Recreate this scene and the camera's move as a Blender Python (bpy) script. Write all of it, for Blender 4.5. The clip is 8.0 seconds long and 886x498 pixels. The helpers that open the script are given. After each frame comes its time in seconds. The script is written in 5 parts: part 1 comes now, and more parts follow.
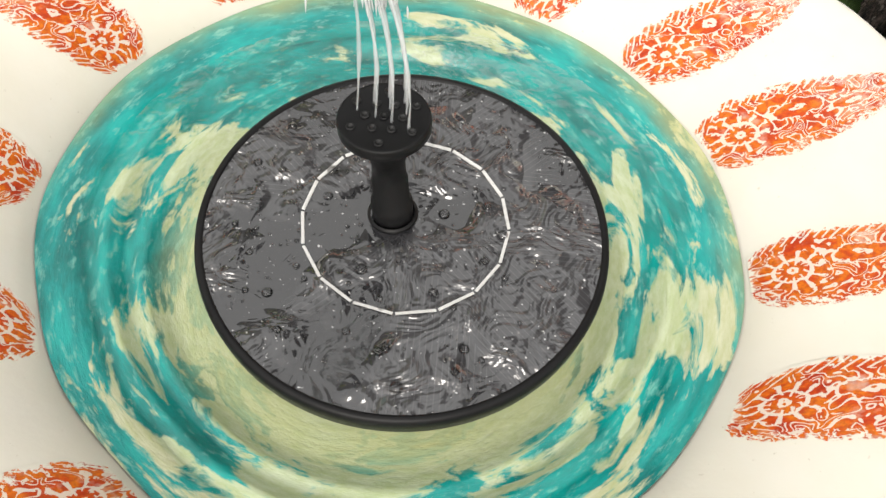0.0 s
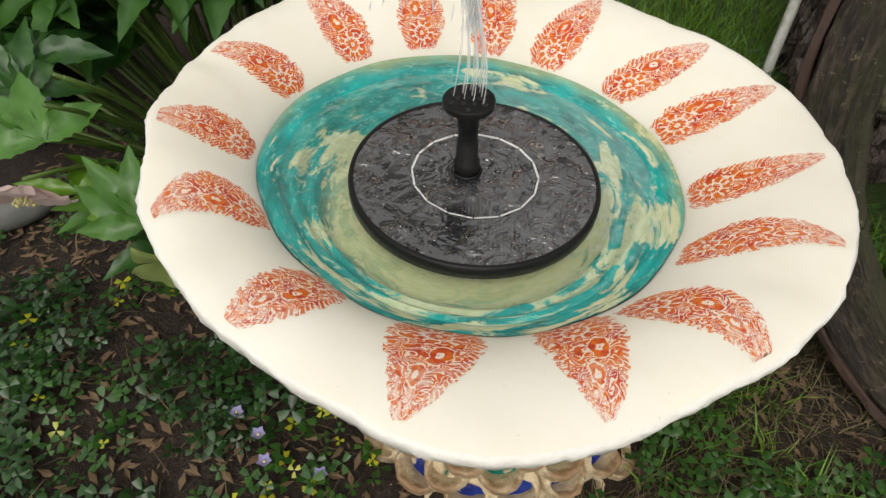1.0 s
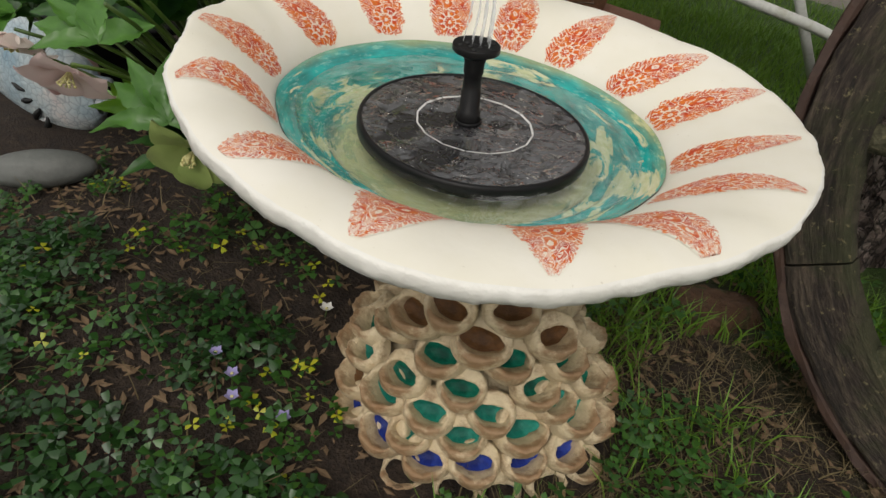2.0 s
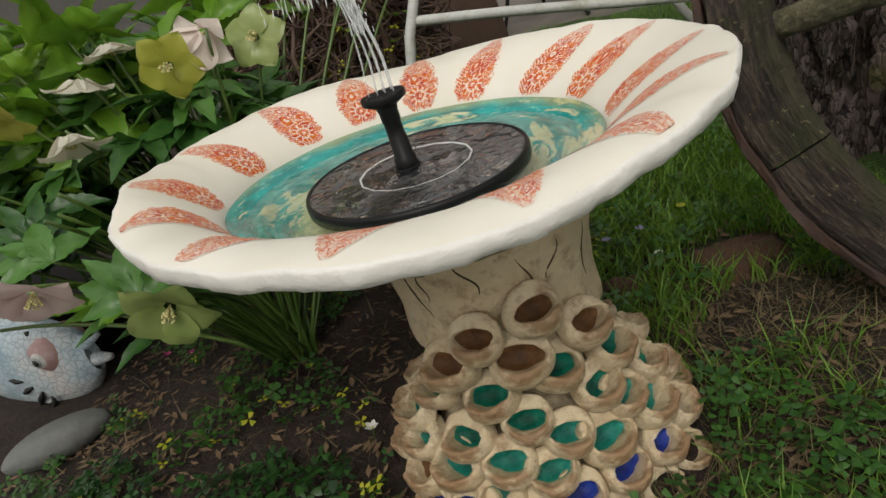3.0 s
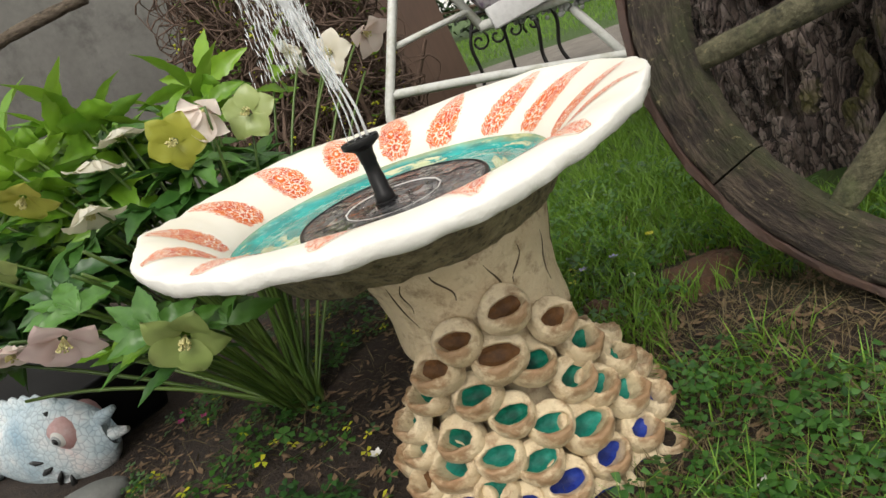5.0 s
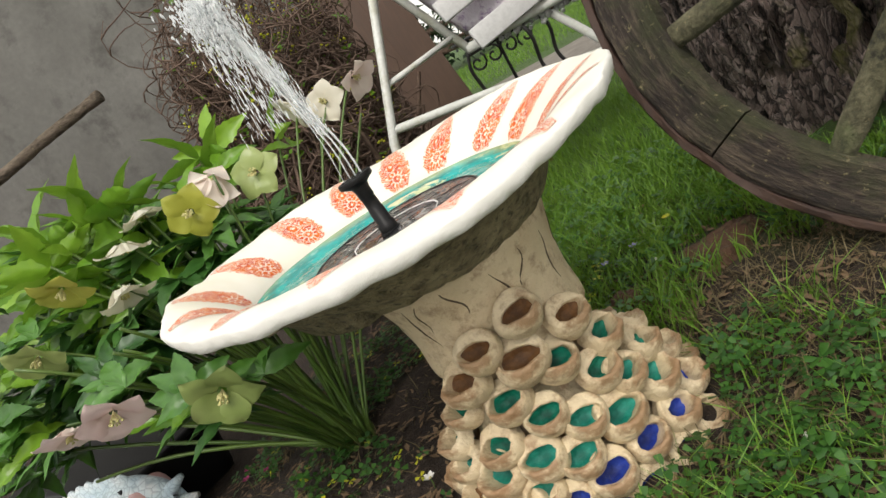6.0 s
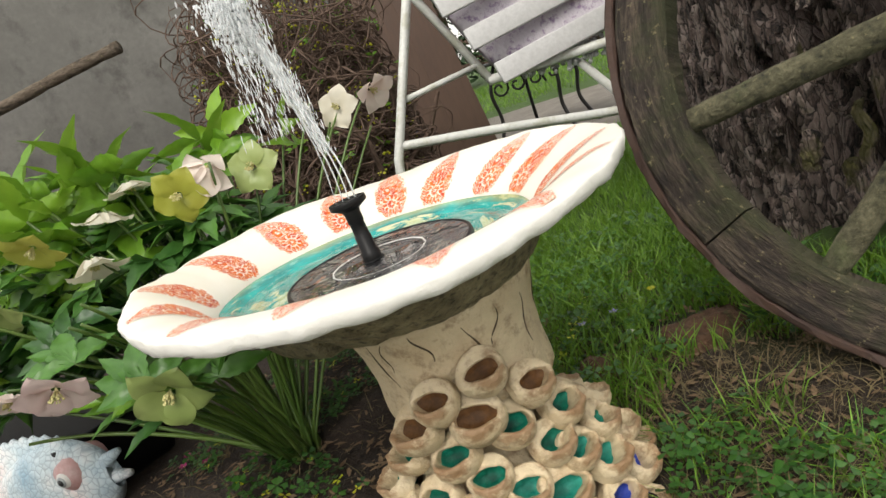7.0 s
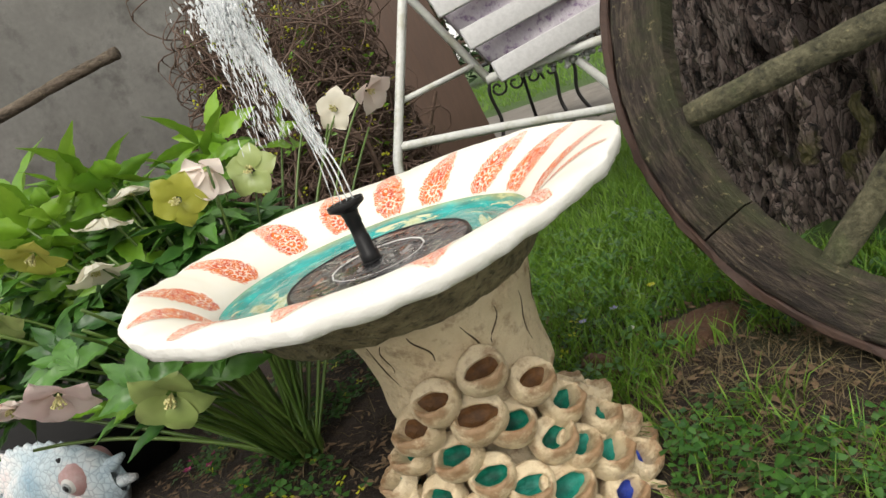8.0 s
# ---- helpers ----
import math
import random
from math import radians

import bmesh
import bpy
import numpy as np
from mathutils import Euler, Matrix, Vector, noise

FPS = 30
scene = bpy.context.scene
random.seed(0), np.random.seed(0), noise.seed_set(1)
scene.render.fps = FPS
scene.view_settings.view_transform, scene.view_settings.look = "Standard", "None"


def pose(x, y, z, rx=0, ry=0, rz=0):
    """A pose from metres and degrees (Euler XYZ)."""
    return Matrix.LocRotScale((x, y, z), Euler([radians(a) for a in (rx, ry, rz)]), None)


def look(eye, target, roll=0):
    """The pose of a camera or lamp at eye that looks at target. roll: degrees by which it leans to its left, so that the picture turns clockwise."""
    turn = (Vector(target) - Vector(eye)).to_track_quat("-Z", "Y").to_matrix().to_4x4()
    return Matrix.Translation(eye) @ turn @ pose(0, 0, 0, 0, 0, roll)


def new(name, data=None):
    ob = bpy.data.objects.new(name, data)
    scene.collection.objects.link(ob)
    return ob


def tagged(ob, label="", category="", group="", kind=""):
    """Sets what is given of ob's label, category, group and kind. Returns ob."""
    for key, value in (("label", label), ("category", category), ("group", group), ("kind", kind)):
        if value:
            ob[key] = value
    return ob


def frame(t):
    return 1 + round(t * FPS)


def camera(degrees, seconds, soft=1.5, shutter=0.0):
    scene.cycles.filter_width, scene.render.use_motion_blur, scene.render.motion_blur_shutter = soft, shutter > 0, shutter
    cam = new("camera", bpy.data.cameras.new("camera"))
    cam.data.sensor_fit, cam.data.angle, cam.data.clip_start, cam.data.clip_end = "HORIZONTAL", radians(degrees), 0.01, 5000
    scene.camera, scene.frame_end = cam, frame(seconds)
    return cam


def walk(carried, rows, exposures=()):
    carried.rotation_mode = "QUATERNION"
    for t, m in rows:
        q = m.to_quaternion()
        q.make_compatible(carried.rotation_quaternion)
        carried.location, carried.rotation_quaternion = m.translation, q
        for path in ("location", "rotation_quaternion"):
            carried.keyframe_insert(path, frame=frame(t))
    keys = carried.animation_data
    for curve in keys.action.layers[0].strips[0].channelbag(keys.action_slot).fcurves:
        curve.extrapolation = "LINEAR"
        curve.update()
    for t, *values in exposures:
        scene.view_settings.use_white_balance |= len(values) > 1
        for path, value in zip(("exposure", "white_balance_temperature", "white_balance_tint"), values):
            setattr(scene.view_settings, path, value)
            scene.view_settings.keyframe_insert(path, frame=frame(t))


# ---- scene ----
cam = camera(67.8, 8.0)
PATH = [
    (0, (0.072, -0.142, 0.491), (-0.264, 0.871, -1.2), 7.2),
    (0.5, (0.098, -0.234, 0.519), (-0.308, 0.944, -1.045), 7.1),
    (1, (0.109, -0.338, 0.556), (-0.355, 0.952, -0.9), 4.8),
    (1.5, (0.156, -0.366, 0.535), (-0.371, 1.101, -0.718), 10.1),
    (1.7, (0.179, -0.391, 0.516), (-0.449, 1.037, -0.736), 12.0),
    (2.8, (0.199, -0.43, 0.413), (-0.54, 1.172, -0.528), -8.0),
    (3, (0.213, -0.437, 0.41), (-0.551, 1.205, -0.439), -16.2),
    (3.5, (0.247, -0.475, 0.383), (-0.442, 1.231, -0.401), -20.2),
    (4, (0.254, -0.498, 0.387), (-0.434, 1.208, -0.399), -20.0),
    (4.5, (0.254, -0.504, 0.381), (-0.456, 1.207, -0.374), -19.9),
    (5, (0.25, -0.511, 0.385), (-0.487, 1.238, -0.245), -20.5),
    (5.2, (0.255, -0.515, 0.376), (-0.51, 1.236, -0.214), -22.6),
    (6.3, (0.294, -0.523, 0.371), (-0.504, 1.243, -0.123), -33.5),
    (6.5, (0.3, -0.515, 0.373), (-0.468, 1.268, -0.106), -33.9),
    (7, (0.292, -0.502, 0.392), (-0.494, 1.269, -0.105), -19.9),
    (7.5, (0.297, -0.503, 0.395), (-0.493, 1.271, -0.085), -21.0),
    (8, (0.295, -0.502, 0.391), (-0.496, 1.267, -0.104), -20.9),
]
walk(cam, [(t, look(eye, target, roll)) for t, eye, target, roll in PATH],
     exposures=[(0.0, 0.5), (0.6, 0.3), (1.0, 0.1), (1.5, -0.08), (3.0, -0.15), (3.5, 0.0), (4.0, 0.30), (5.0, 0.55), (8.0, 0.65)])

# ---- world and light ----
world = bpy.data.worlds.new("sky")
scene.world = world
world.use_nodes = True
wn = world.node_tree.nodes
sky = wn.new("ShaderNodeTexSky")
sky.sky_type, sky.sun_disc = "NISHITA", False
sky.sun_elevation, sky.sun_rotation = radians(51), radians(170)
sky.dust_density, sky.air_density = 4.0, 1.0
cloud = wn.new("ShaderNodeMix")          # thin overcast: the blue is veiled by white cloud
cloud.data_type = "RGBA"
cloud.inputs[0].default_value = 0.72
cloud.inputs[7].default_value = (6.6, 6.35, 5.8, 1)
world.node_tree.links.new(sky.outputs[0], cloud.inputs[6])
world.node_tree.links.new(cloud.outputs[2], wn["Background"].inputs[0])
wn["Background"].inputs[1].default_value = 0.15
sun = new("sun", bpy.data.lights.new("sun", "SUN"))
sun.data.energy, sun.data.angle, sun.data.color = 1.15, radians(25), (1.0, 0.97, 0.92)
sun.matrix_world = look((0.30, -1.65, 2.05), (0, 0, 0))

# ---- materials ----


class Graph:
    """A small writer of shader nodes."""

    def __init__(self, name):
        self.mat = bpy.data.materials.new(name)
        self.mat.use_nodes = True
        self.tree = self.mat.node_tree
        self.bsdf = self.tree.nodes["Principled BSDF"]
        self.out = self.tree.nodes["Material Output"]
        self.coord = self.tree.nodes.new("ShaderNodeTexCoord")

    def node(self, kind, **values):
        n = self.tree.nodes.new(kind)
        for key, value in values.items():
            if key in n.inputs:
                self.put(n.inputs[key], value)
        return n

    def put(self, socket, value):
        if isinstance(value, bpy.types.NodeSocket):
            self.tree.links.new(value, socket)
        elif isinstance(value, tuple) and len(value) == 3 and socket.type == "RGBA":
            socket.default_value = (*value, 1)
        else:
            socket.default_value = value

    def math(self, op, a, b=0.0, c=0.0):
        n = self.tree.nodes.new("ShaderNodeMath")
        n.operation = op
        for socket, value in zip(n.inputs, (a, b, c)):
            self.put(socket, value)
        return n.outputs[0]

    def noise(self, scale, detail=4.0, rough=0.55, vector=None, warp=0.0):
        n = self.node("ShaderNodeTexNoise", Scale=scale, Detail=detail, Roughness=rough, Distortion=warp)
        self.put(n.inputs["Vector"], vector or self.coord.outputs["Object"])
        return n.outputs["Fac"]

    def stretch(self, x, y, z, source="Object"):
        n = self.tree.nodes.new("ShaderNodeMapping")
        n.inputs["Scale"].default_value = (x, y, z)
        self.put(n.inputs["Vector"], self.coord.outputs[source])
        return n.outputs[0]

    def ramp(self, fac, stops):
        n = self.tree.nodes.new("ShaderNodeValToRGB")
        el = n.color_ramp.elements
        while len(el) < len(stops):
            el.new(0.5)
        for e, (at, colour) in zip(el, stops):
            e.position = at
            e.color = (*colour, 1) if isinstance(colour, tuple) else (colour, colour, colour, 1)
        self.put(n.inputs[0], fac)
        return n.outputs[0]

    def mix(self, fac, a, b, blend="MIX"):
        n = self.tree.nodes.new("ShaderNodeMix")
        n.data_type, n.blend_type = "RGBA", blend
        self.put(n.inputs[0], fac)
        self.put(n.inputs[6], a)
        self.put(n.inputs[7], b)
        return n.outputs[2]

    def bump(self, height, strength=0.4, distance=0.002):
        n = self.node("ShaderNodeBump", Strength=strength, Distance=distance)
        self.put(n.inputs["Height"], height)
        self.put(self.bsdf.inputs["Normal"], n.outputs[0])
        return n.outputs[0]

    def set(self, **values):
        names = {"color": "Base Color", "rough": "Roughness", "metal": "Metallic", "coat": "Coat Weight",
                 "spec": "Specular IOR Level", "coat_rough": "Coat Roughness"}
        for key, value in values.items():
            self.put(self.bsdf.inputs[names[key]], value)
        return self


def surface(name, a, b, big=20.0, fine=200.0, rough=0.6, bump=0.4, depth=0.001, spots=None, vector=None, vary=0.0, metal=0.0, spec=0.5):
    """A plain weathered material: two tones at a large scale, grain at a fine one, relief, optional stains."""
    g = Graph(name)
    v = vector(g) if vector else None
    n1, n2 = g.noise(big, 5, 0.6, v), g.noise(fine, 4, 0.6, v)
    col = g.mix(g.ramp(n1, [(0.3, 0.0), (0.7, 1.0)]), a, b)
    col = g.mix(g.ramp(n2, [(0.25, 0.35), (0.75, 0.0)]), col, tuple(c * 0.45 for c in a))
    if spots:
        col = g.mix(g.ramp(g.noise(big * 2.3, 6, 0.65), [(0.52, 0.0), (0.64, 0.8)]), col, spots)
    if vary:
        info = g.tree.nodes.new("ShaderNodeObjectInfo")
        hsv = g.node("ShaderNodeHueSaturation", Color=col)
        g.put(hsv.inputs["Value"], g.math("MULTIPLY_ADD", info.outputs["Random"], 2 * vary, 1 - vary))
        g.put(hsv.inputs["Hue"], g.math("MULTIPLY_ADD", info.outputs["Random"], vary * 0.06, 0.5 - vary * 0.03))
        col = hsv.outputs[0]
    g.set(color=col, rough=g.math("MULTIPLY_ADD", n2, 0.25, rough - 0.12), metal=metal, spec=spec)
    g.bump(g.math("ADD", g.math("MULTIPLY", n1, 0.6), n2), bump, depth)
    return g.mat


def leaf_material(name, a, b, vein=(0.3, 0.4, 0.12), island=False, gloss=0.33, through_light=0.25):
    """Foliage: tone varies from leaf to leaf, some light passes through."""
    g = Graph(name)
    if island:
        rnd = g.tree.nodes.new("ShaderNodeNewGeometry").outputs["Random Per Island"]
    else:
        rnd = g.tree.nodes.new("ShaderNodeObjectInfo").outputs["Random"]
    n = g.noise(60, 3, 0.5)
    col = g.mix(g.ramp(g.math("MULTIPLY_ADD", n, 0.5, g.math("MULTIPLY", rnd, 0.6)), [(0.2, 0.0), (0.85, 1.0)]), a, b)
    col = g.mix(g.ramp(g.noise(9, 2), [(0.55, 0.0), (0.8, 0.35)]), col, vein)
    g.set(color=col, rough=gloss)
    g.bump(g.noise(220, 3), 0.25, 0.0006)
    tr = g.tree.nodes.new("ShaderNodeBsdfTranslucent")
    g.put(tr.inputs[0], g.mix(0.5, col, vein))
    mixed = g.node("ShaderNodeMixShader", Fac=through_light)
    g.put(mixed.inputs[1], g.bsdf.outputs[0])
    g.put(mixed.inputs[2], tr.outputs[0])
    g.put(g.out.inputs[0], mixed.outputs[0])
    return g.mat


def cream_glaze():
    g = Graph("cream_glaze")
    n = g.noise(14, 4, 0.6)
    col = g.mix(g.ramp(n, [(0.35, 0.0), (0.7, 1.0)]), (0.79, 0.755, 0.635), (0.83, 0.80, 0.71))
    speck = g.ramp(g.noise(420, 2, 0.4), [(0.20, 0.35), (0.27, 0.0)])
    col = g.mix(speck, col, (0.42, 0.36, 0.25))
    g.set(color=col, rough=g.math("MULTIPLY_ADD", n, 0.2, 0.32), spec=0.35)
    g.bump(g.noise(75, 5, 0.6), 0.22, 0.0012)
    return g.mat


def rim_glaze():
    g = Graph("white_rim_glaze")
    n = g.noise(30, 4, 0.6)
    g.set(color=g.mix(n, (0.83, 0.82, 0.77), (0.75, 0.73, 0.66)), rough=0.5)
    g.bump(g.noise(160, 5, 0.65), 0.7, 0.002)
    return g.mat


def teal_glaze():
    """Brushed turquoise over cream and olive, in streaks that run round the basin."""
    g = Graph("teal_glaze")
    sep = g.tree.nodes.new("ShaderNodeSeparateXYZ")
    g.put(sep.inputs[0], g.coord.outputs["Object"])
    x, y = sep.outputs[0], sep.outputs[1]
    r = g.math("SQRT", g.math("ADD", g.math("MULTIPLY", x, x), g.math("MULTIPLY", y, y)))
    inv = g.math("DIVIDE", 1.0, g.math("ADD", r, 0.0005))
    comb = g.tree.nodes.new("ShaderNodeCombineXYZ")
    for i, v in enumerate((g.math("MULTIPLY", g.math("MULTIPLY", x, inv), 1.3), g.math("MULTIPLY", g.math("MULTIPLY", y, inv), 1.3), g.math("MULTIPLY", r, 44.0))):
        g.put(comb.inputs[i], v)
    streak = g.noise(2.0, 7, 0.62, comb.outputs[0], 0.5)
    patch = g.noise(2.6, 5, 0.6, comb.outputs[0])
    fine = g.noise(9.0, 5, 0.65, comb.outputs[0])
    col = g.mix(g.ramp(patch, [(0.35, 0.0), (0.65, 1.0)]), (0.001, 0.155, 0.145), (0.004, 0.40, 0.37))
    col = g.mix(g.ramp(fine, [(0.55, 0.0), (0.68, 0.6)]), col, (0.26, 0.60, 0.50))
    # more bare cream and olive towards the disc and on the side away from the wall
    inner = g.math("MULTIPLY_ADD", r, -6.2, 0.72)
    side = g.math("MULTIPLY_ADD", g.math("SUBTRACT", g.math("MULTIPLY", x, 0.8), g.math("MULTIPLY", y, 0.6)), 0.40, 0.0)
    bare = g.ramp(g.math("ADD", streak, g.math("ADD", g.math("MULTIPLY", inner, 0.35), side)), [(0.51, 0.0), (0.56, 0.92)])
    pale = g.mix(g.ramp(fine, [(0.3, 0.0), (0.7, 1.0)]), (0.70, 0.70, 0.48), (0.50, 0.52, 0.25))
    col = g.mix(bare, col, pale)
    floor_mask = g.ramp(r, [(0.092, 1.0), (0.104, 0.0)])
    col = g.mix(g.math("MULTIPLY", floor_mask, g.ramp(streak, [(0.3, 1.0), (0.62, 0.25)])), col, (0.60, 0.58, 0.29))
    rim_line = g.math("ADD", r, g.math("MULTIPLY_ADD", g.noise(24, 4), 0.018, -0.009))
    col = g.mix(g.ramp(rim_line, [(0.143, 0.0), (0.152, 0.55)]), col, (0.46, 0.43, 0.15))
    g.set(color=col, rough=0.16, coat=0.4, coat_rough=0.08)
    g.bump(g.math("ADD", fine, g.math("MULTIPLY", g.noise(140, 4), 0.5)), 0.45, 0.0015)
    return g.mat


def petal_paint():
    """Stamped paisley motif in orange and rust, worn thin in places, with the cream glaze between its lines."""
    g = Graph("petal_paint")
    uv = g.coord.outputs["UV"]
    sep = g.tree.nodes.new("ShaderNodeSeparateXYZ")
    g.put(sep.inputs[0], uv)
    u, v = sep.outputs[0], sep.outputs[1]          # u: 0 to 2.4 along the petal, v: -0.5 to 0.5 across it
    info = g.tree.nodes.new("ShaderNodeObjectInfo").outputs["Random"]
    shift = g.tree.nodes.new("ShaderNodeCombineXYZ")
    g.put(shift.inputs[0], u), g.put(shift.inputs[1], v), g.put(shift.inputs[2], g.math("MULTIPLY", info, 20.0))
    p = shift.outputs[0]
    wob = g.math("MULTIPLY_ADD", g.noise(7, 3, 0.6, p), 0.20, -0.10)
    av = g.math("ABSOLUTE", g.math("ADD", v, wob))

    def band(value, rate, cut):
        return g.math("GREATER_THAN", g.math("SINE", g.math("MULTIPLY", value, rate)), cut)

    def ring(cu, cv, squash, rate, cut, reach):
        du, dv = g.math("SUBTRACT", u, cu), g.math("SUBTRACT", g.math("ADD", v, wob), cv)
        du = g.math("MULTIPLY", du, squash)
        d = g.math("SQRT", g.math("ADD", g.math("MULTIPLY", du, du), g.math("MULTIPLY", dv, dv)))
        ang = g.math("ARCTAN2", dv, du)
        return d, ang, g.math("MULTIPLY", band(d, rate, cut), g.math("LESS_THAN", d, reach))

    d1, a1, rings1 = ring(0.36, 0.0, 0.9, 52.0, 0.62, 0.17)
    rays = g.math("MULTIPLY", band(a1, 11.0, 0.62), g.math("MULTIPLY", g.math("GREATER_THAN", d1, 0.09), g.math("LESS_THAN", d1, 0.27)))
    d2, a2, rings2 = ring(1.00, 0.10, 0.45, 60.0, 0.60, 0.13)
    d3, a3, rings3 = ring(1.55, -0.06, 0.42, 66.0, 0.25, 0.12)
    feather = g.math("MULTIPLY", band(g.math("ADD", g.math("ADD", u, g.math("MULTIPLY", wob, 1.2)), g.math("MULTIPLY", av, -1.0)), 64.0, 0.60), g.math("GREATER_THAN", av, 0.36))
    swirl = g.noise(4.2, 1.5, 0.5, p, 0.7)
    cells = band(swirl, 56.0, 0.58)
    first = g.math("LESS_THAN", d1, 0.27)
    mid = g.math("MAXIMUM", g.math("LESS_THAN", d2, 0.13), g.math("LESS_THAN", d3, 0.12))
    base = g.math("MAXIMUM", g.math("MULTIPLY", cells, g.math("LESS_THAN", av, 0.36)), feather)
    inside = g.math("MAXIMUM", g.math("MULTIPLY", first, g.math("MAXIMUM", rings1, rays)), g.math("MAXIMUM", rings2, rings3))
    keep = g.math("MAXIMUM", first, mid)
    lines = g.math("ADD", g.math("MULTIPLY", keep, inside), g.math("MULTIPLY", g.math("SUBTRACT", 1.0, keep), base))
    tone = g.noise(4.5, 4, 0.6, p)
    fine = g.noise(22, 4, 0.65, p)
    col = g.ramp(tone, [(0.30, (0.44, 0.024, 0.002)), (0.44, (0.62, 0.070, 0.002)), (0.57, (0.76, 0.19, 0.003)), (0.72, (0.50, 0.050, 0.010))])
    col = g.mix(g.ramp(fine, [(0.35, 0.5), (0.6, 0.0)]), col, (0.30, 0.03, 0.01))
    worn = g.ramp(g.noise(3.4, 4, 0.6, p), [(0.58, 0.0), (0.76, 0.55)])
    tip_wear = g.math("MULTIPLY", g.ramp(g.math("MULTIPLY", u, 0.4), [(0.45, 0.0), (0.95, 1.0)]), g.ramp(g.noise(6, 4, 0.65, p), [(0.42, 0.0), (0.58, 0.8)]))
    worn = g.math("MAXIMUM", worn, tip_wear)
    edge = g.math("SUBTRACT", 0.5, g.math("ABSOLUTE", v))
    ends = g.math("MINIMUM", g.math("MULTIPLY", u, 1.0), g.math("SUBTRACT", 2.4, u))
    border = g.math("MINIMUM", edge, g.math("MULTIPLY", ends, 2.0))
    ragged = g.ramp(g.math("ADD", g.math("MULTIPLY", border, 1.0), g.math("MULTIPLY_ADD", g.noise(9, 4, 0.7, p), 0.62, -0.31)), [(0.02, 0.0), (0.06, 1.0)])
    ink = g.math("MULTIPLY", g.math("SUBTRACT", 1.0, g.math("MULTIPLY", lines, 0.80)), g.math("MULTIPLY", ragged, g.math("SUBTRACT", 1.0, worn)))
    cream = g.mix(g.ramp(g.noise(14, 4, 0.6), [(0.35, 0.0), (0.7, 1.0)]), (0.79, 0.755, 0.635), (0.83, 0.80, 0.71))
    g.set(color=g.mix(ink, cream, col), rough=0.42, spec=0.35)
    g.bump(g.math("MULTIPLY", ink, -1.0), 0.35, 0.0006)
    return g.mat


def clay(name="buff_stoneware", lip=False):
    """Buff stoneware under a brown iron wash, which was wiped over the raised lips of the scales."""
    g = Graph(name)
    vec = None
    if lip:
        info = g.tree.nodes.new("ShaderNodeObjectInfo").outputs["Random"]
        add = g.tree.nodes.new("ShaderNodeVectorMath")
        comb = g.tree.nodes.new("ShaderNodeCombineXYZ")
        g.put(comb.inputs[0], g.math("MULTIPLY", info, 7.0)), g.put(comb.inputs[1], g.math("MULTIPLY", info, 3.0))
        g.put(add.inputs[0], g.coord.outputs["Object"]), g.put(add.inputs[1], comb.outputs[0])
        vec = add.outputs[0]
    n, f = g.noise(26, 5, 0.6, vec), g.noise(150, 5, 0.65, vec)
    col = g.mix(g.ramp(n, [(0.3, 0.0), (0.7, 1.0)]), (0.72, 0.61, 0.41), (0.58, 0.46, 0.285))
    wash = g.ramp(g.noise(60, 6, 0.7, vec), [(0.50, 0.0), (0.68, 0.75)])
    col = g.mix(wash, col, (0.25, 0.135, 0.065))
    if lip:
        sep = g.tree.nodes.new("ShaderNodeSeparateXYZ")
        g.put(sep.inputs[0], g.coord.outputs["Object"])
        worn = g.math("ADD", g.math("MULTIPLY", sep.outputs[2], 55.0), g.math("MULTIPLY_ADD", g.noise(90, 5, 0.7, vec), 1.6, -0.80))
        col = g.mix(g.ramp(worn, [(0.22, 0.0), (0.60, 0.82)]), col, (0.27, 0.145, 0.065))
    g.set(color=col, rough=g.math("MULTIPLY_ADD", f, 0.3, 0.32), spec=0.45)
    g.bump(g.math("ADD", n, f), 0.9, 0.0035)
    return g.mat


def glaze(name, a, b, dark):
    g = Graph(name)
    n = g.noise(110, 4, 0.6)
    col = g.mix(g.ramp(n, [(0.35, 0.0), (0.7, 1.0)]), a, b)
    col = g.mix(g.ramp(g.noise(45, 3), [(0.5, 0.0), (0.75, 0.7)]), col, dark)
    # recess shade painted in: the colour darkens towards the bottom of the eye
    eye_bottom = g.tree.nodes.new("ShaderNodeVectorMath")
    eye_bottom.operation = "DISTANCE"
    eye_bottom.inputs[1].default_value = (0.0, 0.0036, -0.0116)
    g.put(eye_bottom.inputs[0], g.coord.outputs["Object"])
    bottom_shade = g.math("ADD", eye_bottom.outputs["Value"], g.math("MULTIPLY_ADD", n, 0.008, -0.004))
    col = g.mix(g.ramp(bottom_shade, [(0.0025, 0.75), (0.0085, 0.0)]), col, dark)
    g.set(color=col, rough=0.5, spec=0.3)
    g.bump(g.noise(240, 5), 0.9, 0.002)
    return g.mat


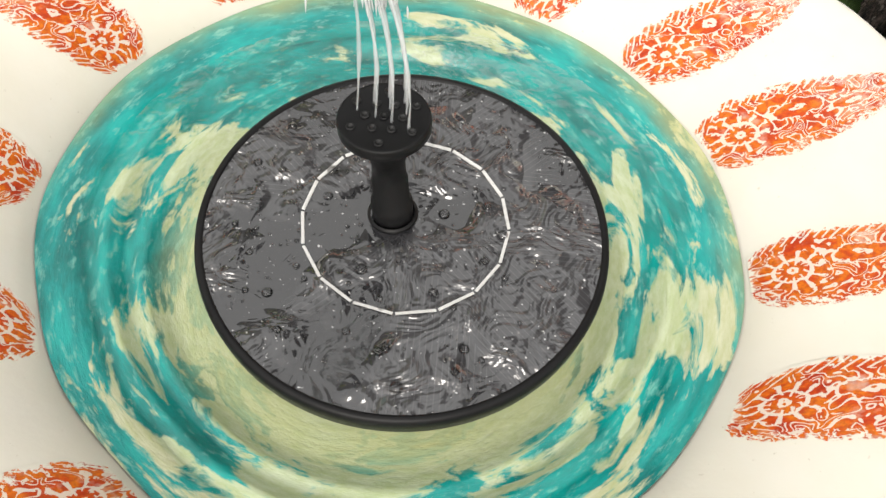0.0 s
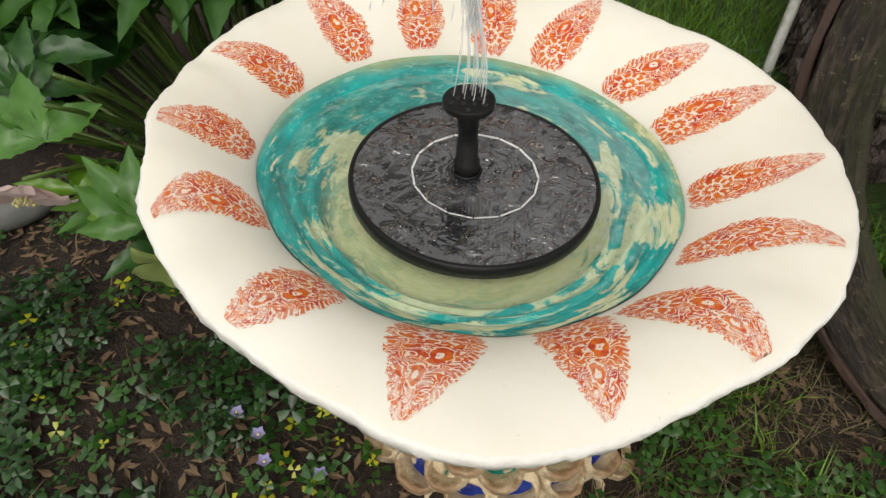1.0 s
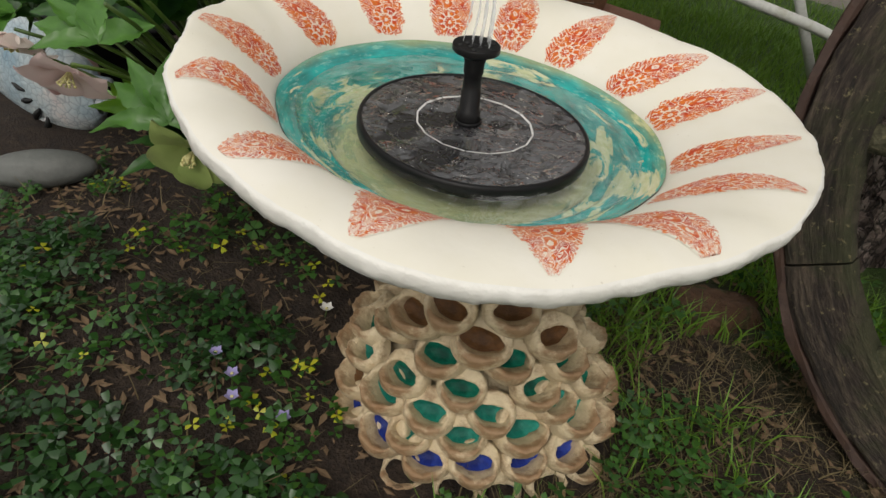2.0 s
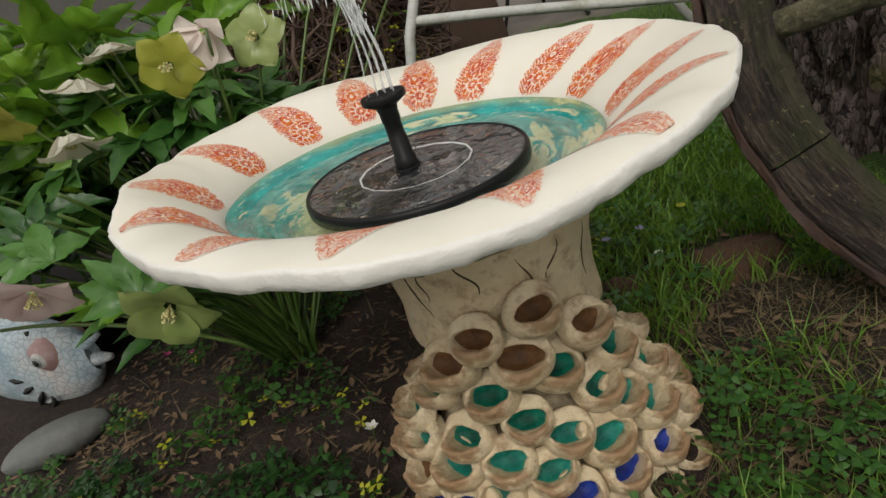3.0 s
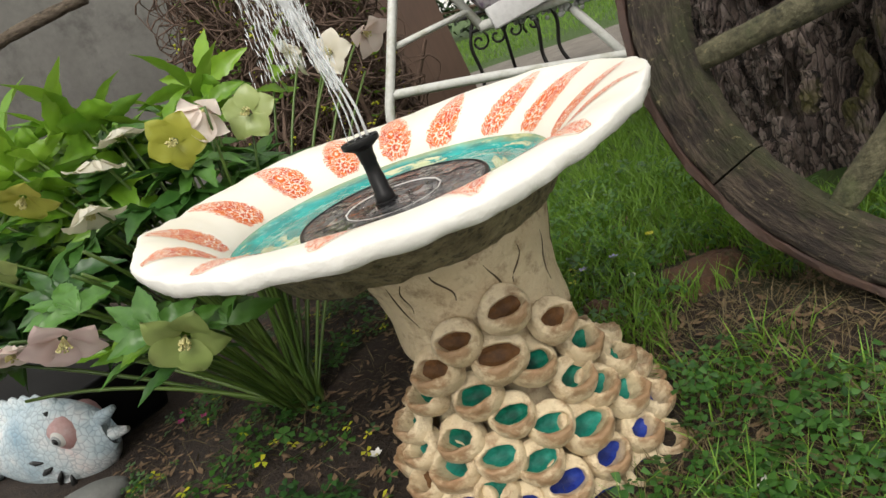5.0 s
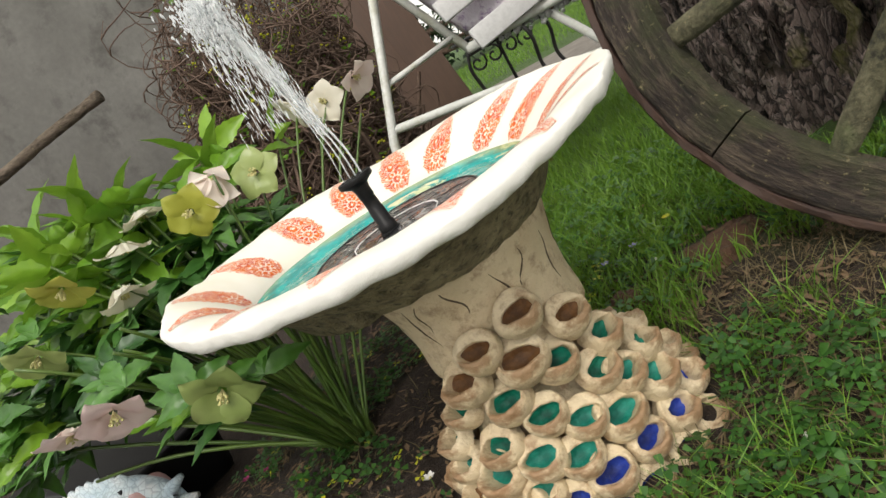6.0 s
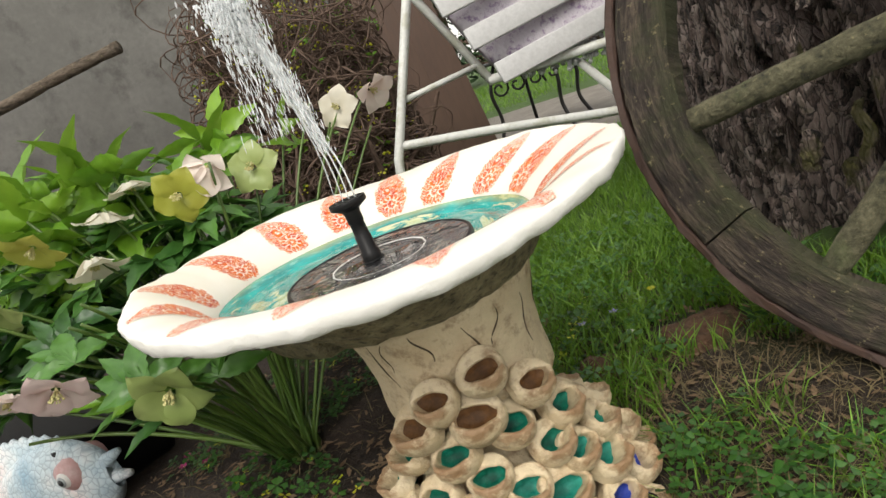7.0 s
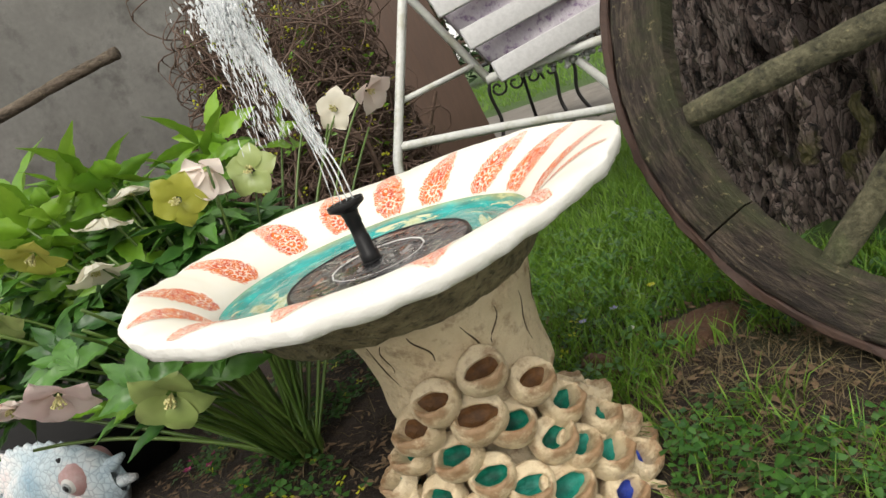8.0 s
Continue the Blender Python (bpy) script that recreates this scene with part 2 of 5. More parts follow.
def bark_material(name, a, b, moss):
    """Flaky old bark: torn scales of differing tone with dark gaps, fibres, patches of moss."""
    g = Graph(name)
    v = g.stretch(1.0, 1.0, 0.38)
    wob = g.node("ShaderNodeTexNoise", Scale=30.0, Detail=4.0)
    g.put(wob.inputs["Vector"], v)
    push = g.node("ShaderNodeVectorMath")
    push.operation = "MULTIPLY_ADD"
    g.put(push.inputs[0], wob.outputs["Color"])
    push.inputs[1].default_value = (0.045, 0.045, 0.045)
    g.put(push.inputs[2], v)
    flake, gap = g.tree.nodes.new("ShaderNodeTexVoronoi"), g.tree.nodes.new("ShaderNodeTexVoronoi")
    gap.feature = "DISTANCE_TO_EDGE"
    for node in (flake, gap):
        node.inputs["Scale"].default_value = 92.0
        g.put(node.inputs["Vector"], push.outputs[0])
    tone = g.tree.nodes.new("ShaderNodeSeparateXYZ")
    g.put(tone.inputs[0], flake.outputs["Color"])
    n1, n2 = g.noise(46, 8, 0.78, v, 1.2), g.noise(190, 6, 0.78, v, 0.8)
    level = g.math("ADD", g.math("MULTIPLY", tone.outputs[0], 0.30), g.math("MULTIPLY_ADD", n2, 0.40, g.math("MULTIPLY", n1, 0.32)))
    col = g.ramp(level, [(0.34, (0.012, 0.009, 0.008)), (0.46, a), (0.60, b), (0.76, (0.50, 0.43, 0.38))])
    col = g.mix(g.ramp(gap.outputs["Distance"], [(0.01, 0.8), (0.09, 0.0)]), col, (0.010, 0.008, 0.007))
    col = g.mix(g.ramp(g.noise(4.5, 5, 0.6), [(0.62, 0.0), (0.68, 0.8)]), col, moss)
    g.set(color=col, rough=0.85)
    g.bump(g.math("ADD", g.math("ADD", n1, g.math("MULTIPLY", n2, 0.7)), g.math("MULTIPLY", g.ramp(gap.outputs["Distance"], [(0.0, 0.0), (0.2, 1.0)]), 0.5)), 1.0, 0.03)
    return g.mat


def wood_material(name, a, b, moss, along=(1, 1, 1), ring=False):
    """Weathered grey wood with moss and lichen; in the wheel the grain follows the curve."""
    g = Graph(name)
    v = g.stretch(*along)
    cover = g.noise(14, 6, 0.68)
    if ring:
        sep = g.tree.nodes.new("ShaderNodeSeparateXYZ")
        g.put(sep.inputs[0], g.coord.outputs["Object"])
        x, y = sep.outputs[0], sep.outputs[1]
        r = g.math("SQRT", g.math("ADD", g.math("MULTIPLY", x, x), g.math("MULTIPLY", y, y)))
        comb = g.tree.nodes.new("ShaderNodeCombineXYZ")
        for i, q in enumerate((g.math("MULTIPLY", x, 0.35), g.math("MULTIPLY", y, 0.35), g.math("MULTIPLY", r, 2.2))):
            g.put(comb.inputs[i], q)
        v = comb.outputs[0]
        cover = g.math("ADD", cover, g.ramp(r, [(0.306, 0.16), (0.345, 0.0)]))
    n1, n2 = g.noise(34, 7, 0.7, v, 0.5), g.noise(130, 6, 0.7, v)
    col = g.ramp(g.math("MULTIPLY_ADD", n2, 0.5, g.math("MULTIPLY", n1, 0.5)), [(0.37, tuple(c * 0.2 for c in a)), (0.48, a), (0.60, b), (0.72, tuple(min(1, c * 1.8) for c in b))])
    col = g.mix(g.ramp(cover, [(0.54, 0.0), (0.70, 0.6)]), col, moss)
    col = g.mix(g.ramp(g.noise(95, 5, 0.75), [(0.60, 0.0), (0.70, 0.65)]), col, (0.36, 0.31, 0.16))
    g.set(color=col, rough=0.82)
    g.bump(g.math("ADD", n1, n2), 1.0, 0.007)
    return g.mat


def water_material(name, tint, fres=1.33, bump=0.35, size=60.0, rough=0.02, sheen=1.0):
    g = Graph(name)
    clear = g.tree.nodes.new("ShaderNodeBsdfTransparent")
    g.put(clear.inputs[0], tint)
    gloss = g.tree.nodes.new("ShaderNodeBsdfGlossy")
    gloss.inputs["Roughness"].default_value = rough
    b = g.node("ShaderNodeBump", Strength=bump, Distance=0.003)
    g.put(b.inputs["Height"], g.noise(size, 3, 0.5))
    fr = g.node("ShaderNodeFresnel", IOR=fres)
    g.put(fr.inputs["Normal"], b.outputs[0]), g.put(gloss.inputs["Normal"], b.outputs[0])
    m = g.node("ShaderNodeMixShader", Fac=g.math("MULTIPLY", fr.outputs[0], sheen))
    g.put(m.inputs[1], clear.outputs[0]), g.put(m.inputs[2], gloss.outputs[0])
    g.put(g.out.inputs[0], m.outputs[0])
    return g.mat


def foam_material(name, white):
    """Aerated water: part clear, part scattering white, with gloss."""
    g = Graph(name)
    g.set(color=(0.86, 0.89, 0.90), rough=0.12)
    clear = g.tree.nodes.new("ShaderNodeBsdfTransparent")
    m = g.node("ShaderNodeMixShader", Fac=white)
    g.put(m.inputs[1], clear.outputs[0]), g.put(m.inputs[2], g.bsdf.outputs[0])
    g.put(g.out.inputs[0], m.outputs[0])
    return g.mat


def ground_material():
    g = Graph("garden_soil")
    n1, n2, n3 = g.noise(6, 8, 0.65), g.noise(45, 6, 0.7), g.noise(260, 4, 0.6)
    col = g.ramp(g.math("MULTIPLY_ADD", n2, 0.5, g.math("MULTIPLY", n3, 0.5)), [(0.32, (0.008, 0.005, 0.004)), (0.5, (0.030, 0.019, 0.012)), (0.66, (0.066, 0.044, 0.028)), (0.8, (0.17, 0.125, 0.08))])
    sep = g.tree.nodes.new("ShaderNodeSeparateXYZ")
    g.put(sep.inputs[0], g.coord.outputs["Object"])
    x, y = sep.outputs[0], sep.outputs[1]
    turf = g.mix(n2, (0.035, 0.075, 0.012), (0.075, 0.145, 0.022))
    away = g.math("ADD", g.math("MULTIPLY_ADD", n1, 0.5, -0.25), g.math("MULTIPLY_ADD", x, 0.8, y))
    col = g.mix(g.ramp(g.math("MULTIPLY_ADD", away, 0.5, 0.0), [(0.22, 0.0), (0.42, 0.85)]), col, turf)
    g.set(color=col, rough=0.92)
    g.bump(g.math("ADD", n2, n3), 0.9, 0.008)
    return g.mat


M = {
    "cream": cream_glaze(), "rim": rim_glaze(), "teal": teal_glaze(), "petal": petal_paint(), "clay": clay(), "scale_clay": clay("washed_scale_stoneware", True),
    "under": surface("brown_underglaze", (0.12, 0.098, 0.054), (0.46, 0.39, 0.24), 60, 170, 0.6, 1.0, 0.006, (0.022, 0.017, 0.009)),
    "brown_eye": glaze("brown_eye_glaze", (0.10, 0.045, 0.014), (0.20, 0.095, 0.03), (0.03, 0.014, 0.006)),
    "green_eye": glaze("green_eye_glaze", (0.0, 0.13, 0.08), (0.012, 0.27, 0.18), (0.0, 0.016, 0.011)),
    "teal_eye": glaze("teal_eye_glaze", (0.006, 0.20, 0.145), (0.045, 0.36, 0.28), (0.0, 0.07, 0.05)),
    "blue_eye": glaze("blue_eye_glaze", (0.012, 0.03, 0.27), (0.04, 0.09, 0.45), (0.004, 0.008, 0.07)),
    "groove": surface("groove_wash", (0.05, 0.032, 0.015), (0.10, 0.065, 0.03), 60, 300, 0.8),
    "black": surface("black_plastic", (0.006, 0.006, 0.0065), (0.011, 0.011, 0.0115), 60, 700, 0.42, 0.15, 0.0004, spec=0.22),
    "white_print": surface("white_print", (0.78, 0.78, 0.76), (0.70, 0.70, 0.68), 80, 500, 0.45),
    "hole": surface("nozzle_hole", (0.004, 0.004, 0.004), (0.006, 0.006, 0.006), 80, 500, 0.5),
    "water": water_material("still_water", (0.95, 0.99, 0.98), 1.33, 0.7, 60, 0.03, 0.22),
    "drop": water_material("water_drop", (0.80, 0.80, 0.80), 1.6, 0.0, 50, 0.03),
    "foam": foam_material("aerated_water", 0.62), "jet": foam_material("clear_jet_water", 0.36),
    "soil": ground_material(),
    "rock": surface("mossy_red_rock", (0.075, 0.036, 0.018), (0.155, 0.082, 0.042), 22, 120, 0.85, 1.0, 0.010, (0.05, 0.06, 0.016)),
    "stone": surface("grey_pebble", (0.15, 0.16, 0.15), (0.21, 0.215, 0.20), 16, 160, 0.6, 0.4, 0.002),
    "bark": bark_material("old_bark", (0.25, 0.18, 0.15), (0.48, 0.375, 0.325), (0.15, 0.14, 0.025)),
    "pale_bark": bark_material("pale_torn_bark", (0.20, 0.15, 0.11), (0.34, 0.27, 0.20), (0.22, 0.19, 0.13)),
    "wheelwood": wood_material("weathered_wheel_wood", (0.034, 0.024, 0.017), (0.105, 0.080, 0.056), (0.038, 0.048, 0.012), ring=True),
    "spokewood": wood_material("mossy_spoke_wood", (0.085, 0.080, 0.042), (0.17, 0.155, 0.09), (0.090, 0.120, 0.040)),
    "iron": surface("rusty_iron_tyre", (0.045, 0.026, 0.020), (0.085, 0.05, 0.036), 25, 220, 0.65, 0.6, 0.002, (0.065, 0.036, 0.024), metal=0.3),
    "white_paint": surface("white_paint", (0.70, 0.71, 0.67), (0.60, 0.61, 0.56), 12, 150, 0.42, 0.3, 0.001, (0.42, 0.42, 0.33)),
    "grey_paint": surface("pale_grey_paint", (0.50, 0.50, 0.49), (0.58, 0.58, 0.57), 9, 120, 0.5, 0.2, 0.001),
    "fabric": surface("lilac_print_fabric", (0.62, 0.59, 0.62), (0.50, 0.45, 0.52), 30, 260, 0.9, 0.5, 0.003, (0.17, 0.09, 0.21), vector=lambda g: g.stretch(1, 1, 0.3)),
    "lace": surface("white_lace", (0.66, 0.66, 0.67), (0.45, 0.45, 0.47), 70, 220, 0.9, 0.9, 0.006),
    "black_iron": surface("black_wrought_iron", (0.014, 0.013, 0.013), (0.03, 0.028, 0.026), 40, 300, 0.5, metal=0.4),
    "plank": surface("brown_planter_board", (0.085, 0.050, 0.034), (0.125, 0.076, 0.052), 6, 90, 0.7, 0.4, 0.002, vector=lambda g: g.stretch(1, 1, 0.2)),
    "brick": surface("red_brick", (0.23, 0.10, 0.06), (0.30, 0.15, 0.095), 20, 150, 0.9, 0.8, 0.004, vary=0.2),
    "blue_pot": surface("dark_blue_glazed_pot", (0.012, 0.016, 0.055), (0.02, 0.028, 0.09), 12, 160, 0.3),
    "wall": surface("grey_cement_render", (0.115, 0.112, 0.100), (0.20, 0.195, 0.178), 2.6, 45, 0.9, 0.5, 0.004, (0.075, 0.073, 0.064)),
    "pole": wood_material("old_pole_wood", (0.10, 0.075, 0.05), (0.17, 0.135, 0.10), (0.08, 0.07, 0.05), (0.3, 0.3, 1)),
    "twig": surface("dry_twig_bark", (0.075, 0.044, 0.030), (0.20, 0.135, 0.098), 60, 300, 0.85),
    "path": surface("grey_gravel_path", (0.17, 0.15, 0.125), (0.25, 0.225, 0.19), 9, 140, 0.95, 0.9, 0.006),
    "leaf": leaf_material("hellebore_leaf", (0.010, 0.052, 0.011), (0.085, 0.215, 0.030), (0.08, 0.18, 0.035), gloss=0.40, through_light=0.16),
    "leaf_mass": leaf_material("evergreen_foliage", (0.010, 0.028, 0.010), (0.030, 0.062, 0.018), (0.04, 0.07, 0.02), island=True, gloss=0.6, through_light=0.1),
    "young_leaf": leaf_material("young_leaf", (0.085, 0.22, 0.014), (0.23, 0.41, 0.032), (0.28, 0.42, 0.06), through_light=0.30),
    "stem": leaf_material("green_stem", (0.040, 0.085, 0.014), (0.11, 0.18, 0.035), through_light=0.1),
    "sepal_pink": leaf_material("pink_sepal", (0.72, 0.55, 0.53), (0.78, 0.70, 0.61), (0.66, 0.42, 0.42), through_light=0.3),
    "sepal_green": leaf_material("green_sepal", (0.24, 0.33, 0.09), (0.42, 0.49, 0.18), (0.36, 0.31, 0.18), through_light=0.3),
    "sepal_yellow": leaf_material("yellow_green_sepal", (0.36, 0.38, 0.05), (0.50, 0.50, 0.10), (0.30, 0.20, 0.06), through_light=0.3),
    "sepal_white": leaf_material("cream_sepal", (0.66, 0.62, 0.50), (0.74, 0.72, 0.62), (0.60, 0.52, 0.30), through_light=0.3),
    "stamen": surface("pale_stamen", (0.62, 0.56, 0.22), (0.70, 0.66, 0.36), 90, 400, 0.7),
    "grass": leaf_material("lawn_grass", (0.065, 0.175, 0.012), (0.19, 0.35, 0.035), (0.26, 0.34, 0.06), island=True, gloss=0.5, through_light=0.3),
    "dry": leaf_material("dry_grass", (0.075, 0.054, 0.024), (0.20, 0.155, 0.075), (0.15, 0.14, 0.06), island=True, gloss=0.7, through_light=0.2),
    "clover": leaf_material("clover_leaf", (0.016, 0.066, 0.010), (0.060, 0.155, 0.024), (0.12, 0.26, 0.07), island=True, through_light=0.25),
    # darker copy of the clover tones: the left bed's shade is in the colour
    "shaded_ivy": leaf_material("shaded_ground_ivy_leaf", (0.008, 0.034, 0.007), (0.032, 0.095, 0.018), (0.07, 0.16, 0.05), island=True, through_light=0.2),
    "yellow": leaf_material("yellow_bract", (0.36, 0.42, 0.02), (0.52, 0.50, 0.03), (0.40, 0.44, 0.04), island=True),
    "white_petal": surface("white_petal", (0.74, 0.73, 0.68), (0.66, 0.64, 0.60), 60, 300, 0.7),
    "pink_petal": surface("magenta_petal", (0.40, 0.04, 0.16), (0.52, 0.08, 0.24), 60, 300, 0.7),
    "violet_petal": surface("violet_petal", (0.27, 0.24, 0.46), (0.36, 0.33, 0.56), 60, 300, 0.7),
    "litter": surface("dead_leaf_litter", (0.14, 0.085, 0.045), (0.26, 0.18, 0.10), 40, 200, 0.9, vary=0.3),
    "cheek": surface("rosy_fish_cheek", (0.46, 0.22, 0.20), (0.58, 0.42, 0.40), 40, 200, 0.4),
    "fish_ring": surface("grey_eye_ring", (0.22, 0.24, 0.24), (0.34, 0.36, 0.35), 60, 300, 0.35),
    "fish": None,
}


def fish_material():
    g = Graph("painted_fish_ceramic")
    vor = g.tree.nodes.new("ShaderNodeTexVoronoi")
    vor.feature = "DISTANCE_TO_EDGE"
    vor.inputs["Scale"].default_value = 130
    g.put(vor.inputs["Vector"], g.coord.outputs["Object"])
    col = g.ramp(g.noise(14, 4), [(0.3, (0.24, 0.36, 0.44)), (0.48, (0.50, 0.58, 0.60)), (0.60, (0.66, 0.64, 0.62)), (0.72, (0.60, 0.36, 0.36))])
    col = g.mix(g.ramp(vor.outputs["Distance"], [(0.02, 0.5), (0.10, 0.0)]), col, (0.16, 0.21, 0.25))
    g.set(color=col, rough=0.4)
    g.bump(vor.outputs["Distance"], 0.8, 0.003)
    return g.mat


def panel_material():
    """Dark solar cells under clear resin: faint grid lines, dust specks, uneven wet sheen."""
    g = Graph("solar_panel")
    sep = g.tree.nodes.new("ShaderNodeSeparateXYZ")
    g.put(sep.inputs[0], g.coord.outputs["Object"])
    x, y = sep.outputs[0], sep.outputs[1]
    # wedge-shaped cells round the centre, each with its own run of hairlines
    sector = g.math("FLOOR", g.math("MULTIPLY_ADD", g.math("ARCTAN2", y, x), 8 / (2 * math.pi), 0.3))
    turn = g.math("MULTIPLY", sector, 2 * math.pi / 8)
    run = g.math("SUBTRACT", g.math("MULTIPLY", x, g.math("SINE", turn)), g.math("MULTIPLY", y, g.math("COSINE", turn)))
    fine = g.math("GREATER_THAN", g.math("SINE", g.math("MULTIPLY", run, 2900.0)), 0.80)
    cells = g.ramp(g.noise(22, 2, 0.4), [(0.47, 0.0), (0.53, 1.0)])
    col = g.mix(g.ramp(g.noise(26, 3), [(0.44, 0.0), (0.52, 1.0)]), (0.016, 0.016, 0.018), (0.040, 0.040, 0.043))
    col = g.mix(g.math("MULTIPLY", g.math("MULTIPLY", fine, cells), 0.4), col, (0.09, 0.09, 0.094))
    speck = g.ramp(g.noise(620, 2, 0.5), [(0.69, 0.0), (0.74, 0.85)])
    col = g.mix(speck, col, (0.55, 0.55, 0.55))
    g.set(color=col, rough=0.4, spec=0.2, coat=1.0, coat_rough=0.015)
    g.bsdf.inputs["Coat IOR"].default_value = 1.95
    # a film of water: calm over most of the disc, curled ripples where it is disturbed
    stir = g.ramp(g.noise(30, 2, 0.5), [(0.42, 0.18), (0.58, 1.0)])
    n = g.node("ShaderNodeBump", Strength=1.0, Distance=0.0075)
    g.put(n.inputs["Height"], g.math("MULTIPLY", g.noise(58, 2.5, 0.5, None, 1.5), stir))
    g.put(g.bsdf.inputs["Coat Normal"], n.outputs[0])
    return g.mat


M["fish"], M["panel"] = fish_material(), panel_material()

# ---- builders ----


def mesh_from(name, verts, faces, materials, smooth=True, uvs=None, slots=None):
    me = bpy.data.meshes.new(name)
    me.from_pydata([tuple(v) for v in verts], [], faces)
    for m in materials if isinstance(materials, (list, tuple)) else [materials]:
        me.materials.append(m)
    me.polygons.foreach_set("use_smooth", [smooth] * len(me.polygons))
    if slots is not None:
        me.polygons.foreach_set("material_index", slots)
    if uvs is not None:
        layer = me.uv_layers.new(name="UVMap")
        for loop in me.loops:
            layer.data[loop.index].uv = uvs[loop.vertex_index]
    me.update()
    return me


def child(name, me, parent, label="", m=None):
    ob = new(name, me)
    ob.parent = parent
    if m is not None:
        ob.matrix_local = m
    if label:
        ob["label"] = label
    return ob


def part(name, bm, material, parent, label="", m=None):
    me = bpy.data.meshes.new(name)
    bm.to_mesh(me)
    bm.free()
    me.materials.append(material)
    me.polygons.foreach_set("use_smooth", [True] * len(me.polygons))
    return child(name, me, parent, label, m)


def anchor(name, x, y, z, label, category, group="", kind=""):
    ob = new(name)
    ob.empty_display_size = 0.02
    ob.location = (x, y, z)
    return tagged(ob, label, category, group, kind)


def lathe(name, profile, material, steps=96, wave=None):
    """A turned shape: profile is a list of (radius, height); wave(angle, radius, height) moves a point."""
    verts, faces = [], []
    n = len(profile)
    for i in range(steps):
        a = 2 * math.pi * i / steps
        for r, h in profile:
            rr, hh = wave(a, r, h) if wave else (r, h)
            verts.append((rr * math.cos(a), rr * math.sin(a), hh))
    for i in range(steps):
        k = (i + 1) % steps
        for j in range(n - 1):
            faces.append((i * n + j, k * n + j, k * n + j + 1, i * n + j + 1))
    return mesh_from(name, verts, faces, material)


def sweep(points, radii, sides=8, cap=True):
    """Vertices and faces of a tube along points."""
    verts, faces = [], []
    pts = [Vector(p) for p in points]
    up = Vector((0.31, 0.17, 0.93))
    for i, p in enumerate(pts):
        d = (pts[min(i + 1, len(pts) - 1)] - pts[max(i - 1, 0)]).normalized()
        s = d.cross(up)
        if s.length < 1e-3:
            s = d.cross(Vector((1, 0, 0)))
        s.normalize()
        w = s.cross(d)
        r = radii[i] if isinstance(radii, (list, tuple)) else radii
        for k in range(sides):
            a = 2 * math.pi * k / sides
            verts.append(p + s * (r * math.cos(a)) + w * (r * math.sin(a)))
    for i in range(len(pts) - 1):
        for k in range(sides):
            q = (k + 1) % sides
            faces.append((i * sides + k, i * sides + q, (i + 1) * sides + q, (i + 1) * sides + k))
    if cap:
        faces.append(tuple(range(sides - 1, -1, -1)))
        faces.append(tuple((len(pts) - 1) * sides + k for k in range(sides)))
    return verts, faces


class Heap:
    """Gathers many small shapes into one mesh."""

    def __init__(self):
        self.verts, self.faces, self.slots = [], [], []

    def add(self, verts, faces, slot=0, m=None):
        base = len(self.verts)
        self.verts += [m @ Vector(v) for v in verts] if m is not None else list(verts)
        self.faces += [tuple(base + i for i in f) for f in faces]
        self.slots += [slot] * len(faces)

    def mesh(self, name, materials, smooth=True):
        return mesh_from(name, self.verts, self.faces, materials, smooth, None, self.slots)


def tube_part(name, points, radius, material, parent, label="", sides=12):
    v, f = sweep(points, radius, sides)
    inv = Matrix.Translation(-Vector(parent.location))
    return child(name, mesh_from(name, [inv @ Vector(p) for p in v], f, material), parent, label)


def smooth_path(points, n=8):
    """A rounded line through points (Catmull-Rom)."""
    p = [Vector(points[0])] + [Vector(q) for q in points] + [Vector(points[-1])]
    out = []
    for i in range(1, len(p) - 2):
        for k in range(n):
            t = k / n
            a, b, c, d = p[i - 1], p[i], p[i + 1], p[i + 2]
            out.append(0.5 * (2 * b + (c - a) * t + (2 * a - 5 * b + 4 * c - d) * t * t + (3 * b - a - 3 * c + d) * t ** 3))
    out.append(p[-2])
    return out


def box_bm(sx, sy, sz, bevel=0.003):
    bm = bmesh.new()
    bmesh.ops.create_cube(bm, size=1)
    bmesh.ops.scale(bm, vec=(sx, sy, sz), verts=bm.verts)
    bmesh.ops.bevel(bm, geom=bm.edges[:], offset=bevel, segments=2, affect="EDGES", profile=0.6)
    return bm


def ease(a, b, x):
    """From 0 at a to 1 at b; a may be above b."""
    t = min(1, max(0, (x - a) / (b - a)))
    return t * t * (3 - 2 * t)


# ---- ground ----
LEVEL = -0.025


def ground_height(x, y):
    fall = -0.08 * ease(-0.30, -0.75, x)
    near = 1 - ease(1.0, 3.0, math.hypot(x, y))
    rough = 0.010 * noise.noise((x * 7, y * 7, 0)) + 0.006 * noise.noise((x * 22, y * 22, 3))
    hill = 0.035 * ease(0.16, 0.40, x) * ease(0.0, 0.3, y) * (1 - ease(0.9, 1.6, y))
    return LEVEL + near * (fall + rough + hill * 0.4)


def build_ground():
    n = 210
    axis = [math.copysign(abs(s) * 0.75 + 700 * abs(s) ** 11 + 3 * abs(s) ** 4, s) for s in np.linspace(-1, 1, n)]
    verts = [(x, y, ground_height(x, y)) for x in axis for y in axis]
    faces = [(i * n + j, (i + 1) * n + j, (i + 1) * n + j + 1, i * n + j + 1) for i in range(n - 1) for j in range(n - 1)]
    tagged(new("ground", mesh_from("ground", verts, faces, M["soil"])), "dark garden soil turning to lawn", "ground", kind="structure")


build_ground()

